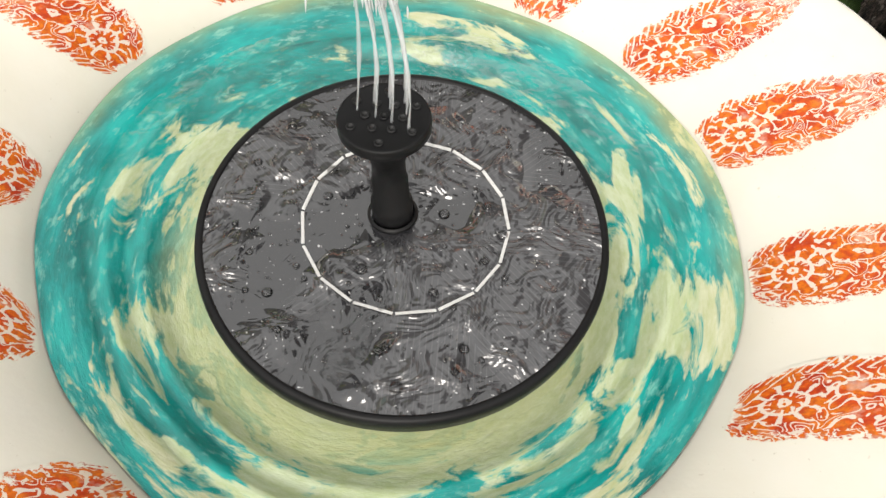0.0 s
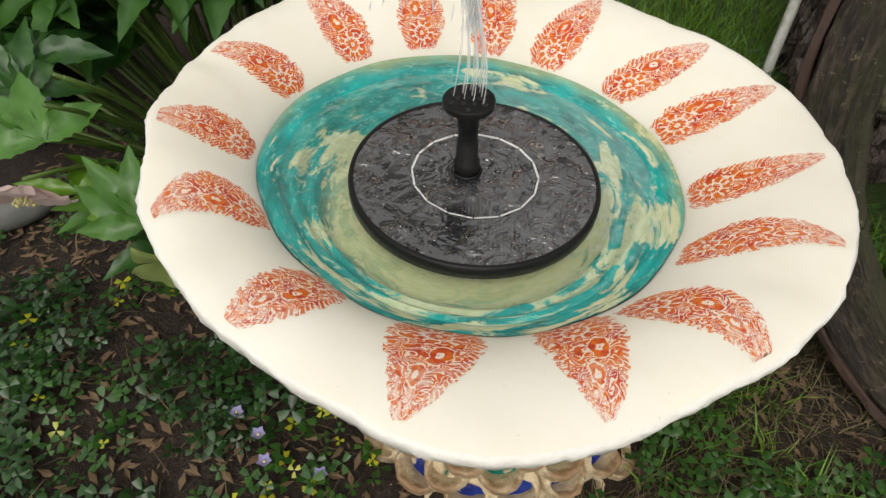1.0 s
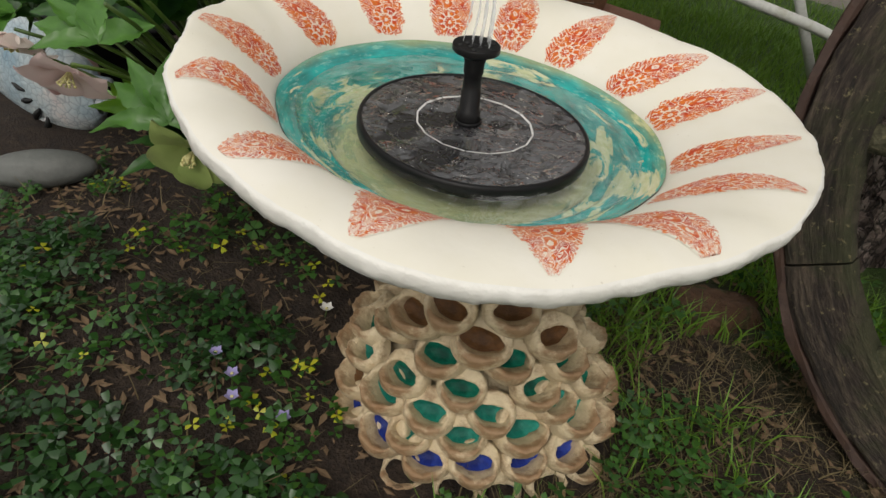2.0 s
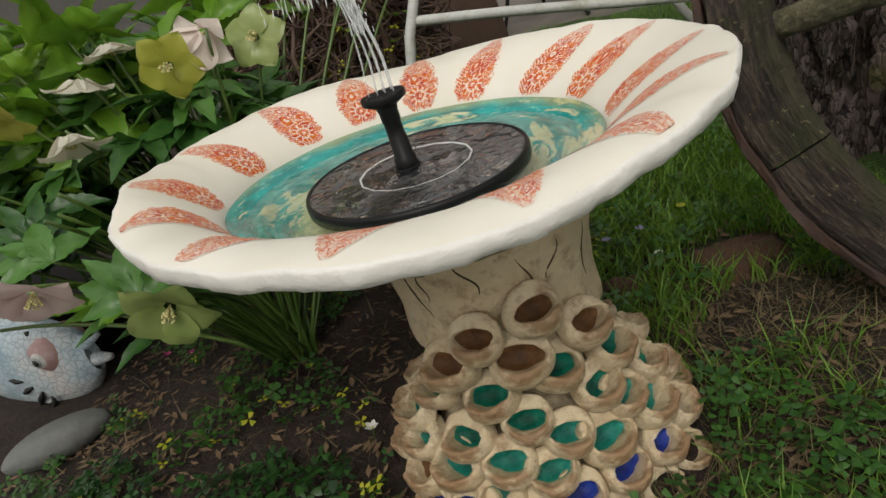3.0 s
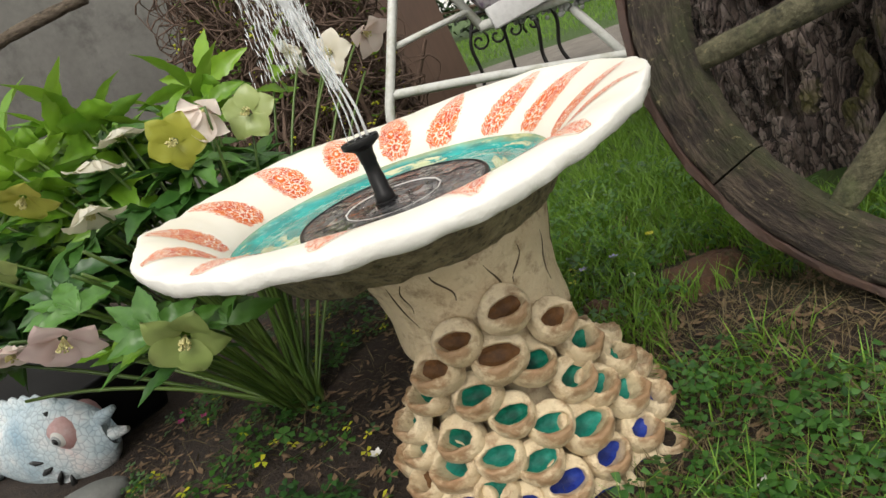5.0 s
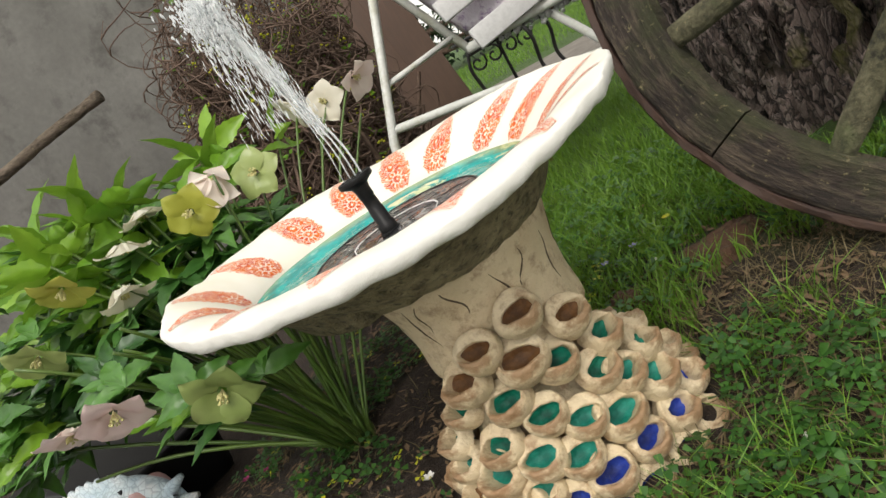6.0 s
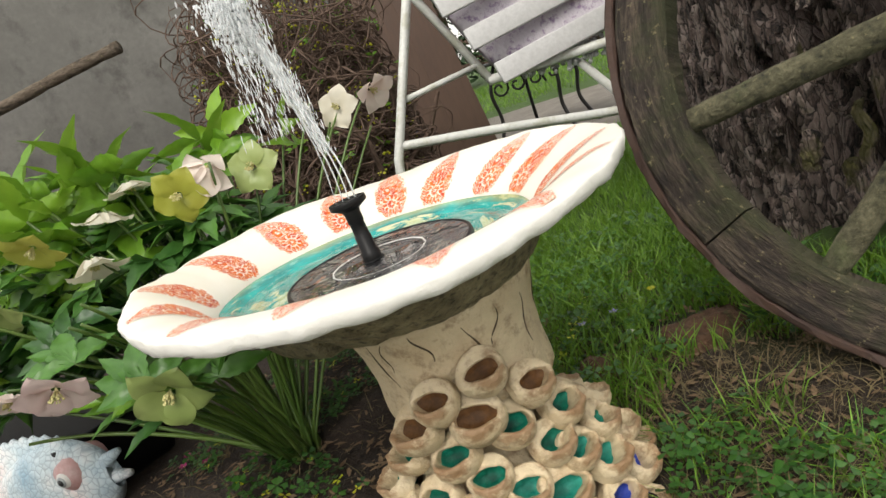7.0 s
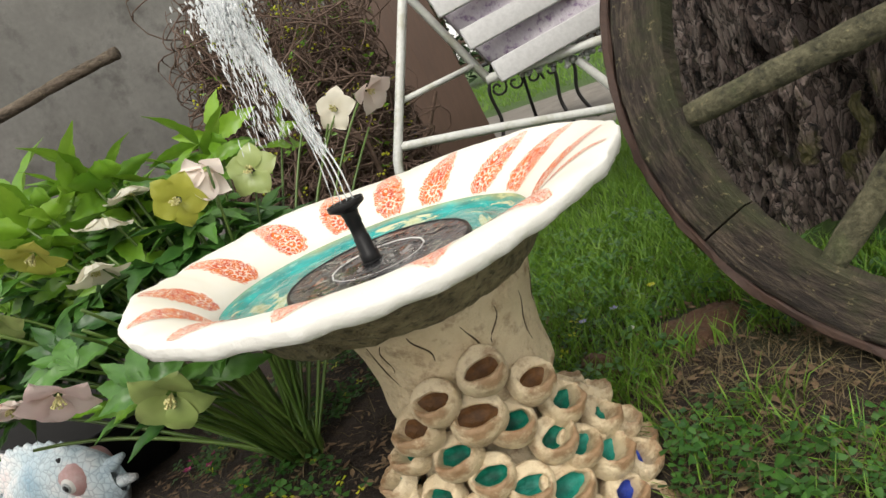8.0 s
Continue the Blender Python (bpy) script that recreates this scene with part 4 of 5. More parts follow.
jets = Heap()
for x, y in HOLES[1:7] + HOLES[8::2] + [(0.0, 0.0)]:
    top = wrng.uniform(0.165, 0.195)
    pts = []
    for i in range(15):
        s = i / 14
        pull = 1 - 0.55 * ease(0, 0.5, s)
        pts.append((x * pull - 0.030 * s * s + 0.0016 * math.sin(9 * s + 30 * x), y * pull - 0.018 * s * s + 0.0016 * math.cos(8 * s + 40 * y), top * s))
    v, f = sweep(pts, [0.0005 + 0.0007 * (i / 14) + 0.0003 * math.sin(i * 2.1 + x * 900) for i in range(15)], 7)
    jets.add(v, f)
child("jets", jets.mesh("jets", [M["jet"]]), spray)
core, cverts, cfaces = 26, [], []                  # the white rope of water inside the spray
for i in range(core + 1):
    h = 0.060 + 0.112 * i / core
    lean = (h / 0.18) ** 2
    for k in range(10):
        a = 2 * math.pi * k / 10
        r = (0.0022 + 0.0050 * (i / core) ** 1.4) * (1 + 0.55 * noise.noise((math.cos(a) * 1.5, math.sin(a) * 1.5, h * 120))) * (0.3 + 0.7 * ease(0, 4, i) * ease(core, core - 3, i))
        cverts.append((-0.030 * lean + r * math.cos(a), -0.018 * lean + r * math.sin(a), h))
for i in range(core):
    for k in range(10):
        q = (k + 1) % 10
        cfaces.append((i * 10 + k, i * 10 + q, (i + 1) * 10 + q, (i + 1) * 10 + k))
child("column", mesh_from("column", cverts, cfaces, M["foam"]), spray, "white rope of foaming water")
drops = Heap()
for k in range(3000):
    s = wrng.random()
    if s < 0.34:                                  # the rough white column
        h = wrng.uniform(0.045, 0.18)
        c = 0.0020 + 0.0065 * (h / 0.18) ** 2
        p = (-0.030 * (h / 0.18) ** 2 + wrng.gauss(0, c), -0.018 * (h / 0.18) ** 2 + wrng.gauss(0, c), h)
        r = wrng.uniform(0.0002, 0.0006)
        st = wrng.uniform(4.0, 12.0)
    elif s < 0.70:                                # the breaking head
        h = wrng.gauss(0.172, 0.016)
        c = 0.0055 + 0.008 * ease(0.13, 0.20, h)
        p = (wrng.gauss(-0.030, c), wrng.gauss(-0.018, c), h)
        r = wrng.uniform(0.0003, 0.0013)
        st = wrng.uniform(0.9, 3.5)
    else:                                         # falling veil
        t = wrng.random()
        a = wrng.uniform(0, 2 * math.pi)
        w = wrng.uniform(0.004, 0.030) * (0.4 + 0.8 * t)
        p = (-0.028 + w * math.cos(a), -0.016 + w * math.sin(a), 0.190 - 0.12 * t * t)
        r = wrng.uniform(0.0002, 0.00055)
        st = wrng.uniform(5.0, 18.0)
    if p[2] < -0.045:
        continue
    v, f = blob(r, st)
    drops.add(v, f, 0, pose(*p, wrng.uniform(-12, 12), wrng.uniform(-12, 12), 0))
child("drops", drops.mesh("drops", [M["foam"]]), spray)

beads = Heap()                                    # beads of water on the panel
for k in range(260):
    a, r = wrng.uniform(0, 2 * math.pi), 0.076 * math.sqrt(wrng.random())
    if r < 0.014:
        continue
    size = 0.0005 + 0.0022 * wrng.random() ** 5
    verts, faces = [], []
    for c, h in ((1.0, 0.0), (0.86, 0.32), (0.5, 0.52), (0.02, 0.6)):
        for i in range(12):
            b = 2 * math.pi * i / 12
            verts.append((size * c * math.cos(b), size * c * math.sin(b), size * h))
    for j in range(3):
        for i in range(12):
            q = (i + 1) % 12
            faces.append((j * 12 + i, j * 12 + q, (j + 1) * 12 + q, (j + 1) * 12 + i))
    beads.add(verts, faces, 0, pose(r * math.cos(a), r * math.sin(a), 0, 0, 0, 0))
bead_ob = tagged(new("water_beads", beads.mesh("water_beads", [M["drop"]])), "water beads lying on the solar panel", "water drops", kind="stuff")
bead_ob.matrix_world = Matrix.Translation((0.005, 0.005, 0.2555)) @ pose(0, 0, 0, 0.8, -0.6, 20)

# ---- cart wheel leaning on the old trunk ----
WHEEL_C, WHEEL_R = Vector((0.568, 0.188, 0.321)), 0.371
wheel_out = Vector((math.cos(-1.817) * math.cos(0.273), math.sin(-1.817) * math.cos(0.273), math.sin(0.273)))
wheel_u = Vector((0, 0, 1)).cross(wheel_out).normalized()
wheel_w = wheel_out.cross(wheel_u)
wheel = anchor("cart_wheel", 0, 0, 0, "weathered wooden cart wheel with rusty iron tyre leaning on the trunk", "cart wheel")
wheel.matrix_world = Matrix.Translation(WHEEL_C) @ Matrix((wheel_u, wheel_w, wheel_out)).transposed().to_4x4()


def ring_piece(r0, r1, z0, z1, a0, a1, steps, bevel, seed):
    """A curved bar of near-rectangular section, slightly worn."""
    verts, faces = [], []
    sec = [(r0 + bevel, z1), (r1 - bevel, z1), (r1, z1 - bevel), (r1, z0 + bevel), (r1 - bevel, z0), (r0 + bevel, z0), (r0, z0 + bevel), (r0, z1 - bevel)]
    n = len(sec)
    for i in range(steps + 1):
        a = a0 + (a1 - a0) * i / steps
        for k, (r, z) in enumerate(sec):
            d = 0.0022 * noise.noise((a * 9 + seed, k * 1.7, 0)) + 0.0012 * noise.noise((a * 30, k, seed))
            verts.append(((r + d) * math.cos(a), (r + d) * math.sin(a), z + d))
    for i in range(steps):
        for k in range(n):
            q = (k + 1) % n
            faces.append((i * n + k, (i + 1) * n + k, (i + 1) * n + q, i * n + q))
    faces.append(tuple(range(n)))
    faces.append(tuple(steps * n + k for k in range(n - 1, -1, -1)))
    return verts, faces


for k in range(5):
    a0 = radians(-146 + 72 * k)
    v, f = ring_piece(0.304, 0.3600, -0.052, 0.0, a0 + 0.0035, a0 + radians(72) - 0.0035, 40, 0.005, k * 3.1)
    child("felloe", mesh_from("felloe", v, f, M["wheelwood"], False), wheel)
v, f = ring_piece(0.3608, WHEEL_R, -0.049, -0.003, 0, 2 * math.pi, 160, 0.002, 2)
child("tyre", mesh_from("tyre", v, f, M["iron"], False), wheel, "rusty iron tyre")
for k in range(9):
    a = radians(-167.5 + 40 * k)
    pts, rad = [], []
    for i in range(13):
        r = 0.055 + 0.264 * i / 12
        pts.append((r * math.cos(a), r * math.sin(a), -0.024 + 0.0015 * math.sin(i + k)))
        rad.append(0.0165 - 0.003 * (i / 12) + 0.0008 * math.sin(2 * i + k))
    v, f = sweep(pts, rad, 14)
    child("spoke", mesh_from("spoke", v, f, M["spokewood"]), wheel, "mossy turned spoke" if k == 0 else "")
child("hub", lathe("hub", [(0.0001, 0.055), (0.03, 0.055), (0.045, 0.05), (0.055, 0.03), (0.066, 0.0), (0.068, -0.03), (0.058, -0.07), (0.045, -0.085), (0.0001, -0.085)], M["wheelwood"], 36), wheel)

trunk = anchor("tree_trunk", 0.74, 0.80, -0.06, "old rough-barked tree trunk with deep hollows", "tree trunk")


def trunk_radius(a, z):
    cx, cy = math.cos(a), math.sin(a)
    r = 0.425 + 0.045 * math.exp(-z * 3.5) - 0.03 * z
    return r + 0.045 * noise.noise((cx * 1.6, cy * 1.6, z * 0.9)) + 0.03 * noise.noise((cx * 4, cy * 4, z * 1.6 + 5))


def build_trunk():
    steps, rows, verts, faces = 420, 230, [], []
    for i in range(rows + 1):
        z = 2.0 * (i / rows) ** 1.6
        for k in range(steps):
            a = 2 * math.pi * k / steps
            cx, cy = math.cos(a), math.sin(a)
            r = trunk_radius(a, z)
            bend = 0.7 * noise.noise((cx * 3, cy * 3, z * 5))
            ridge = abs(noise.noise((cx * 10 + bend, cy * 10 - bend, z * 2.6)))
            fissure = abs(noise.noise((cx * 24 + bend, cy * 24, z * 6 + 3)))
            plate = noise.noise((cx * 17, cy * 17, z * 13))
            r += -0.055 * (1 - ease(0.0, 0.20, ridge)) - 0.018 * (1 - ease(0.0, 0.14, fissure)) + 0.024 * plate + 0.012 * noise.noise((cx * 46, cy * 46, z * 30))
            # a rotted hollow low on the side that faces the wheel
            r -= 0.15 * math.exp(-((a - math.radians(226)) / 0.13) ** 2 - ((z - 0.14) / 0.16) ** 2)
            verts.append((r * cx, r * cy, z))
    for i in range(rows):
        for k in range(steps):
            q = (k + 1) % steps
            faces.append((i * steps + k, i * steps + q, (i + 1) * steps + q, (i + 1) * steps + k))
    faces.append(tuple(rows * steps + k for k in range(steps)))
    child("trunk_wood", mesh_from("trunk_wood", verts, faces, M["bark"], False), trunk, "deeply fissured brown bark")
    rng = random.Random(31)
    for k in range(240):
        a, z = rng.uniform(math.radians(170), math.radians(300)), rng.uniform(0.06, 1.0)
        w, h = rng.uniform(0.005, 0.017), rng.uniform(0.03, 0.12)
        verts, faces, nu, nv = [], [], 5, 9
        curl = rng.uniform(-0.006, 0.014)
        for i in range(nv + 1):
            s = i / nv
            half = w * (0.35 + 0.65 * math.sin(math.pi * (0.08 + 0.84 * s))) * (1 + 0.35 * noise.noise((k, s * 5, 0)))
            for j in range(nu + 1):
                c = j / nu * 2 - 1
                aa = a + (c * half + 0.012 * noise.noise((k * 3, s * 4, 2))) / 0.45
                zz = z + h * (s - 0.5)
                r = trunk_radius(aa, zz) + 0.004 + curl * s * s + 0.004 * noise.noise((k, c * 3, s * 7))
                verts.append((r * math.cos(aa), r * math.sin(aa), zz))
                
        n = (nu + 1) * (nv + 1)
        verts += [(v[0] * 0.975, v[1] * 0.975, v[2]) for v in verts]
        for i in range(nv):
            for j in range(nu):
                q = i * (nu + 1) + j
                faces.append((q, q + 1, q + nu + 2, q + nu + 1))
                faces.append((n + q, n + q + nu + 1, n + q + nu + 2, n + q + 1))
        ring = [j for j in range(nu + 1)] + [i * (nu + 1) + nu for i in range(1, nv + 1)] + [nv * (nu + 1) + j for j in range(nu - 1, -1, -1)] + [i * (nu + 1) for i in range(nv - 1, 0, -1)]
        for x, y in zip(ring, ring[1:] + ring[:1]):
            faces.append((x, n + x, n + y, y))
        child("bark_plate", mesh_from("bark_plate", verts, faces, M["bark"] if k != 57 else M["pale_bark"], False), trunk)


build_trunk()

# ---- white garden chair ----
chair = anchor("garden_chair", -0.02, 0.66, 0.0, "white tubular garden chair with slatted back and lilac printed cushion", "chair")
RB, RU, RV = Vector((-0.059, 0.782, 0.342)), Vector((-0.494, 0.052, 0.964)), Vector((1.0, 0.412, -0.03))
tube_part("leg", [(-0.276, 0.552, -0.04), (-0.228, 0.619, 0.266), (-0.156, 0.718, 0.513), (-0.144, 0.734, 0.553)], 0.0092, M["white_paint"], chair)
tube_part("stretcher", smooth_path([(-0.219, 0.631, 0.286), (-0.06, 0.700, 0.257), (0.10, 0.770, 0.223), (0.222, 0.820, 0.197), (0.250, 0.828, 0.172), (0.250, 0.800, 0.10), (0.250, 0.765, 0.02), (0.252, 0.745, -0.04)], 6), 0.0086, M["white_paint"], chair)
tube_part("brace", [(-0.205, 0.658, 0.362), (-0.077, 0.781, 0.376)], 0.0058, M["white_paint"], chair)
tube_part("side_rail", [RB, RB + RU * 0.62], 0.0085, M["white_paint"], chair)
tube_part("side_rail", [RB + RV * 0.5, RB + RV * 0.5 + RU * 0.62], 0.0085, M["white_paint"], chair)
tube_part("seat_rail", [RB - RV * 0.004, RB + RV * 0.52], 0.0095, M["white_paint"], chair)
tube_part("rear_leg", [RB + RV * 0.16 + Vector((0, 0.02, -0.02)), RB + RV * 0.30 + Vector((0.06, 0.16, -0.37))], 0.0088, M["white_paint"], chair)
slat_axes = Matrix((RV.normalized(), RU.normalized(), RV.cross(RU).normalized())).transposed().to_4x4()
for k in range(7):
    m = slat_axes.copy()
    m.translation = RB + RU * (0.050 + 0.078 * k) + RV * 0.255 - Vector(chair.location)
    part("slat", box_bm(0.50, 0.043, 0.010, 0.003), M["grey_paint"], chair, "pale painted slat" if k == 0 else "", m)


def cushion_mesh():
    verts, faces, nu, nv = [], [], 36, 40
    for i in range(nu + 1):
        for j in range(nv + 1):
            u, w = i / nu, j / nv
            puff = 0.014 * math.sin(math.pi * u) * abs(math.sin(math.pi * w * 7)) + 0.004 * noise.noise((u * 30, w * 30, 0))
            p = RB + RV * (0.02 + 0.46 * u) + RU * (0.03 + 0.56 * w) + RV.cross(RU).normalized() * (0.012 + 0.0 - puff * 0.3)
            verts.append(p - Vector(chair.location))
    n = nv + 1
    for i in range(nu):
        for j in range(nv):
            faces.append((i * n + j, (i + 1) * n + j, (i + 1) * n + j + 1, i * n + j + 1))
    return mesh_from("cushion", verts, faces, M["fabric"])


# the cushion lies on the sitter's side of the slats, which is the far side
cush = new("chair_cushion", cushion_mesh())
cush.location = Vector(chair.location) + Vector((0, 0.022, 0.0))
solid = cush.modifiers.new("thickness", "SOLIDIFY")
solid.thickness = 0.03
solid.offset = -1
tagged(cush, "lilac and white printed cushion lying against the chair slats", "cushion")
frill = Heap()
frng = random.Random(5)
for k in range(260):
    p = RB + RV * frng.uniform(0.05, 0.48) + RU * frng.uniform(-0.020, 0.022) + Vector((0, 0.018, -0.002 + frng.uniform(-0.01, 0.012)))
    v, f = blob(frng.uniform(0.004, 0.008), frng.uniform(0.6, 1.2))
    frill.add(v, f, 0, pose(*p, frng.uniform(0, 180), frng.uniform(0, 180), 0))
tagged(new("lace_trim", frill.mesh("lace_trim", [M["lace"]])), "white lace edge of the cushion", "lace", kind="stuff")

# ---- wrought iron table ----
table = anchor("iron_table", -0.35, 2.34, -0.015, "small black wrought iron garden table with scrolls", "table")
top_bm = bmesh.new()
bmesh.ops.create_cone(top_bm, cap_ends=True, segments=40, radius1=0.28, radius2=0.28, depth=0.012)
part("tabletop", top_bm, M["black_iron"], table, "", Matrix.Translation((0.08, 0.1, 0.36)))
for x, y in ((-0.12, -0.10), (0.16, -0.12), (0.22, 0.0), (-0.04, 0.22)):
    pts = smooth_path([(x * 0.7, y * 0.7, 0.355), (x * 1.02, y * 1.02, 0.25), (x * 0.95, y * 0.95, 0.12), (x * 1.2, y * 1.2, 0.0)])
    v, f = sweep(pts, 0.008, 8)
    child("leg", mesh_from("leg", v, f, M["black_iron"]), table)
for k in range(4):
    cx = -0.08 + 0.075 * k
    pts = [(cx + (0.008 + 0.0026 * i) * math.cos(i * 0.55 + k), -0.11, 0.255 + (0.008 + 0.0026 * i) * math.sin(i * 0.55 + k)) for i in range(14)]
    v, f = sweep(pts, 0.0055, 6)
    child("scroll", mesh_from("scroll", v, f, M["black_iron"]), table)
v, f = sweep([(-0.10, -0.11, 0.30), (0.18, -0.11, 0.30)], 0.007, 8)
child("rail", mesh_from("rail", v, f, M["black_iron"]), table)

# ---- planter, bricks and pot behind the chair ----
planter = anchor("wooden_planter", -0.575, 1.705, -0.03, "tall brown wooden planter with sloping side", "planter")
planter.rotation_euler = (0, 0, radians(22))
for k, (x, top) in enumerate(((-0.12, 0.74), (0.0, 0.74), (0.12, 0.74))):
    bm = box_bm(0.121, 0.03, top, 0.002)
    for vert in bm.verts:
        vert.co.x += 0.10 * (vert.co.z / top) * -1.0
    part("board", bm, M["plank"], planter, "", Matrix.Translation((x, 0, top / 2)))
part("side", box_bm(0.03, 0.3, 0.54, 0.004), M["plank"], planter, "", pose(0.17, 0.16, 0.27, 0, -10, 0))
part("side", box_bm(0.03, 0.3, 0.54, 0.004), M["plank"], planter, "", pose(-0.17, 0.16, 0.27, 0, -10, 0))

pot = tagged(new("blue_pot", lathe("blue_pot", [(0.0001, 0.0), (0.08, 0.0), (0.09, 0.01), (0.115, 0.14), (0.13, 0.27), (0.14, 0.285), (0.138, 0.30), (0.125, 0.30), (0.11, 0.26), (0.0001, 0.25)], M["blue_pot"], 40)), "dark blue glazed flower pot", "pot")
pot.location = (-0.618, 1.407, -0.05)
for k, (x, y, z, rx, rz) in enumerate(((-0.37, 1.108, 0.005, 0, 25), (-0.33, 1.12, 0.075, 8, 40), (-0.44, 1.20, 0.004, 4, -20), (-0.20, 1.18, 0.0, 3, 12))):
    b = part("brick", box_bm(0.20, 0.095, 0.062, 0.006), M["brick"], None)
    b.matrix_world = pose(x, y, z, rx, 4, rz)
    tagged(b, "broken red brick lying in the flower bed", "brick", "loose bricks")

# ---- twiggy shrub ----
shrub = anchor("twiggy_shrub", -0.54, 0.82, -0.05, "bare tangled shrub with brown twigs and tiny yellow flowers", "shrub")


def build_shrub():
    rng = random.Random(77)
    wood, bloom, green = Heap(), Heap(), Heap()

    def grow(p, d, length, r, level):
        pts, rad, n = [p.copy()], [r], 6
        q, e = p.copy(), d.copy()
        for i in range(n):
            e = (e + Vector((rng.gauss(0, 0.20), rng.gauss(0, 0.20), rng.gauss(0.02, 0.17)))).normalized()
            away = Vector((q.x - 0.06, q.y, 0))
            if away.length > 0.15:
                e = (e - away.normalized() * 6.0 * (away.length - 0.15)).normalized()
            q = q + e * (length / n)
            pts.append(q.copy())
            rad.append(r * (1 - 0.6 * (i + 1) / n))
        v, f = sweep(pts, rad, 5 if level < 2 else 4, False)
        wood.add(v, f)
        if level < 3:
            for _ in range((6, 6, 4)[level]):
                k = rng.randint(1, n)
                side = Vector((rng.gauss(0, 1), rng.gauss(0, 1), rng.gauss(0.1, 0.8))).normalized()
                grow(pts[k], (e * 0.6 + side).normalized(), length * rng.uniform(0.42, 0.7), max(0.0018, rad[k] * 0.66), level + 1)
        elif rng.random() < 0.10:
            for _ in range(5):
                v2, f2 = blob(rng.uniform(0.002, 0.004), 0.8)
                bloom.add(v2, f2, 0, Matrix.Translation(q + Vector((rng.gauss(0, 0.005), rng.gauss(0, 0.005), rng.gauss(0, 0.005)))))
        elif rng.random() < 0.12:
            for _ in range(3):
                m = Matrix.Translation(q) @ pose(0, 0, 0, rng.uniform(-60, 60), rng.uniform(-60, 60), rng.uniform(0, 360))
                green.add([(0, 0, 0), (0.004, 0.007, 0.001), (0, 0.016, 0), (-0.004, 0.007, 0.001)], [(0, 1, 2, 3)], 0, m)

    for k in range(72):
        a = rng.uniform(0, 2 * math.pi)
        base = Vector((rng.gauss(0.03, 0.07), rng.gauss(0, 0.06), -0.01))
        grow(base, Vector((0.42 * math.cos(a), 0.42 * math.sin(a), 1)).normalized(), rng.uniform(0.36, 0.60), rng.uniform(0.006, 0.011), 0)
    tagged(child("brushwood", wood.mesh("brushwood", [M["twig"]]), shrub, "tangled thin brown twigs"), kind="stuff")
    tagged(child("blossom", bloom.mesh("blossom", [M["yellow"]]), shrub, "tiny yellow flowers"), kind="stuff")
    tagged(child("foliage", green.mesh("foliage", [M["young_leaf"]]), shrub), kind="stuff")


build_shrub()

# ---- hellebore ----


def leaflet(length, width, fold=0.25, bend=0.25, rows=7, teeth=0.0):
    verts, faces = [], []
    for i in range(rows + 1):
        s = i / rows
        w = width * 0.5 * math.sin(math.pi * min(1, s * 0.96 + 0.03) ** 0.82) ** 1.05
        y, z = length * s, -bend * length * s * s
        for c in (-1, -0.5, 0, 0.5, 1):
            out = c * w * (1 - teeth * (i % 2) * (abs(c) == 1))
            verts.append((out, y, z + fold * abs(c) * w + 0.13 * w * math.sin(s * 15 + c * 3)))
    for i in range(rows):
        for c in range(4):
            k = i * 5 + c
            faces.append((k, k + 1, k + 6, k + 5))
    return verts, faces


def leaf_mesh(seed, material, n=None):
    rng = random.Random(seed)
    heap = Heap()
    n = n or rng.choice((5, 6, 7))
    for k in range(n):
        s = (k - (n - 1) / 2) / ((n - 1) / 2)
        v, f = leaflet(rng.uniform(0.075, 0.105) * (1 - 0.22 * abs(s)), rng.uniform(0.025, 0.036), 0.42, rng.uniform(0.1, 0.5), 13, 0.14)
        heap.add(v, f, 0, pose(0, 0, 0, rng.uniform(-14, 10), rng.uniform(-15, 15), -s * rng.uniform(70, 95)))
    return heap.mesh("leaf", [material])


LEAVES = [leaf_mesh(s, M["leaf"]) for s in range(6)]
YOUNG = [leaf_mesh(20 + s, M["young_leaf"], 3) for s in range(3)]


def sepal_mesh(material, cup, seed):
    rng = random.Random(seed)
    heap = Heap()
    for k in range(5):
        verts, faces, rows = [], [], 9
        for i in range(rows + 1):
            s = i / rows
            w = 0.0175 * math.sin(math.pi * (0.13 + 0.87 * s)) ** 0.85
            for c in (-1, -0.5, 0, 0.5, 1):
                verts.append((c * w, 0.004 + 0.035 * s, cup * 0.024 * s * (1.45 - 0.8 * s) + (0.30 * abs(c) - 0.22 * c * c) * w + 0.0012 * math.sin(8 * s + 4 * c + k) - 0.004 * s ** 4))
        for i in range(rows):
            for c in range(4):
                q = i * 5 + c
                faces.append((q, q + 1, q + 6, q + 5))
        heap.add(verts, faces, 0, pose(0, 0, 0.0004 * k, rng.uniform(-6, 6), 0, 72 * k + rng.uniform(-5, 5)))
    return heap.mesh("sepals", [material])


def stamen_mesh():
    heap, rng = Heap(), random.Random(2)
    for k in range(26):
        a, tilt = rng.uniform(0, 6.28), rng.uniform(0.1, 0.55)
        d = Vector((math.cos(a) * tilt, math.sin(a) * tilt, 1)).normalized() * rng.uniform(0.010, 0.016)
        v, f = sweep([(0, 0, 0), tuple(d * 0.6), tuple(d)], 0.0005, 4)
        heap.add(v, f)
        v, f = blob(0.0013, 1.0)
        heap.add(v, f, 0, Matrix.Translation(d))
    return heap.mesh("stamen_tuft", [M["stamen"]])


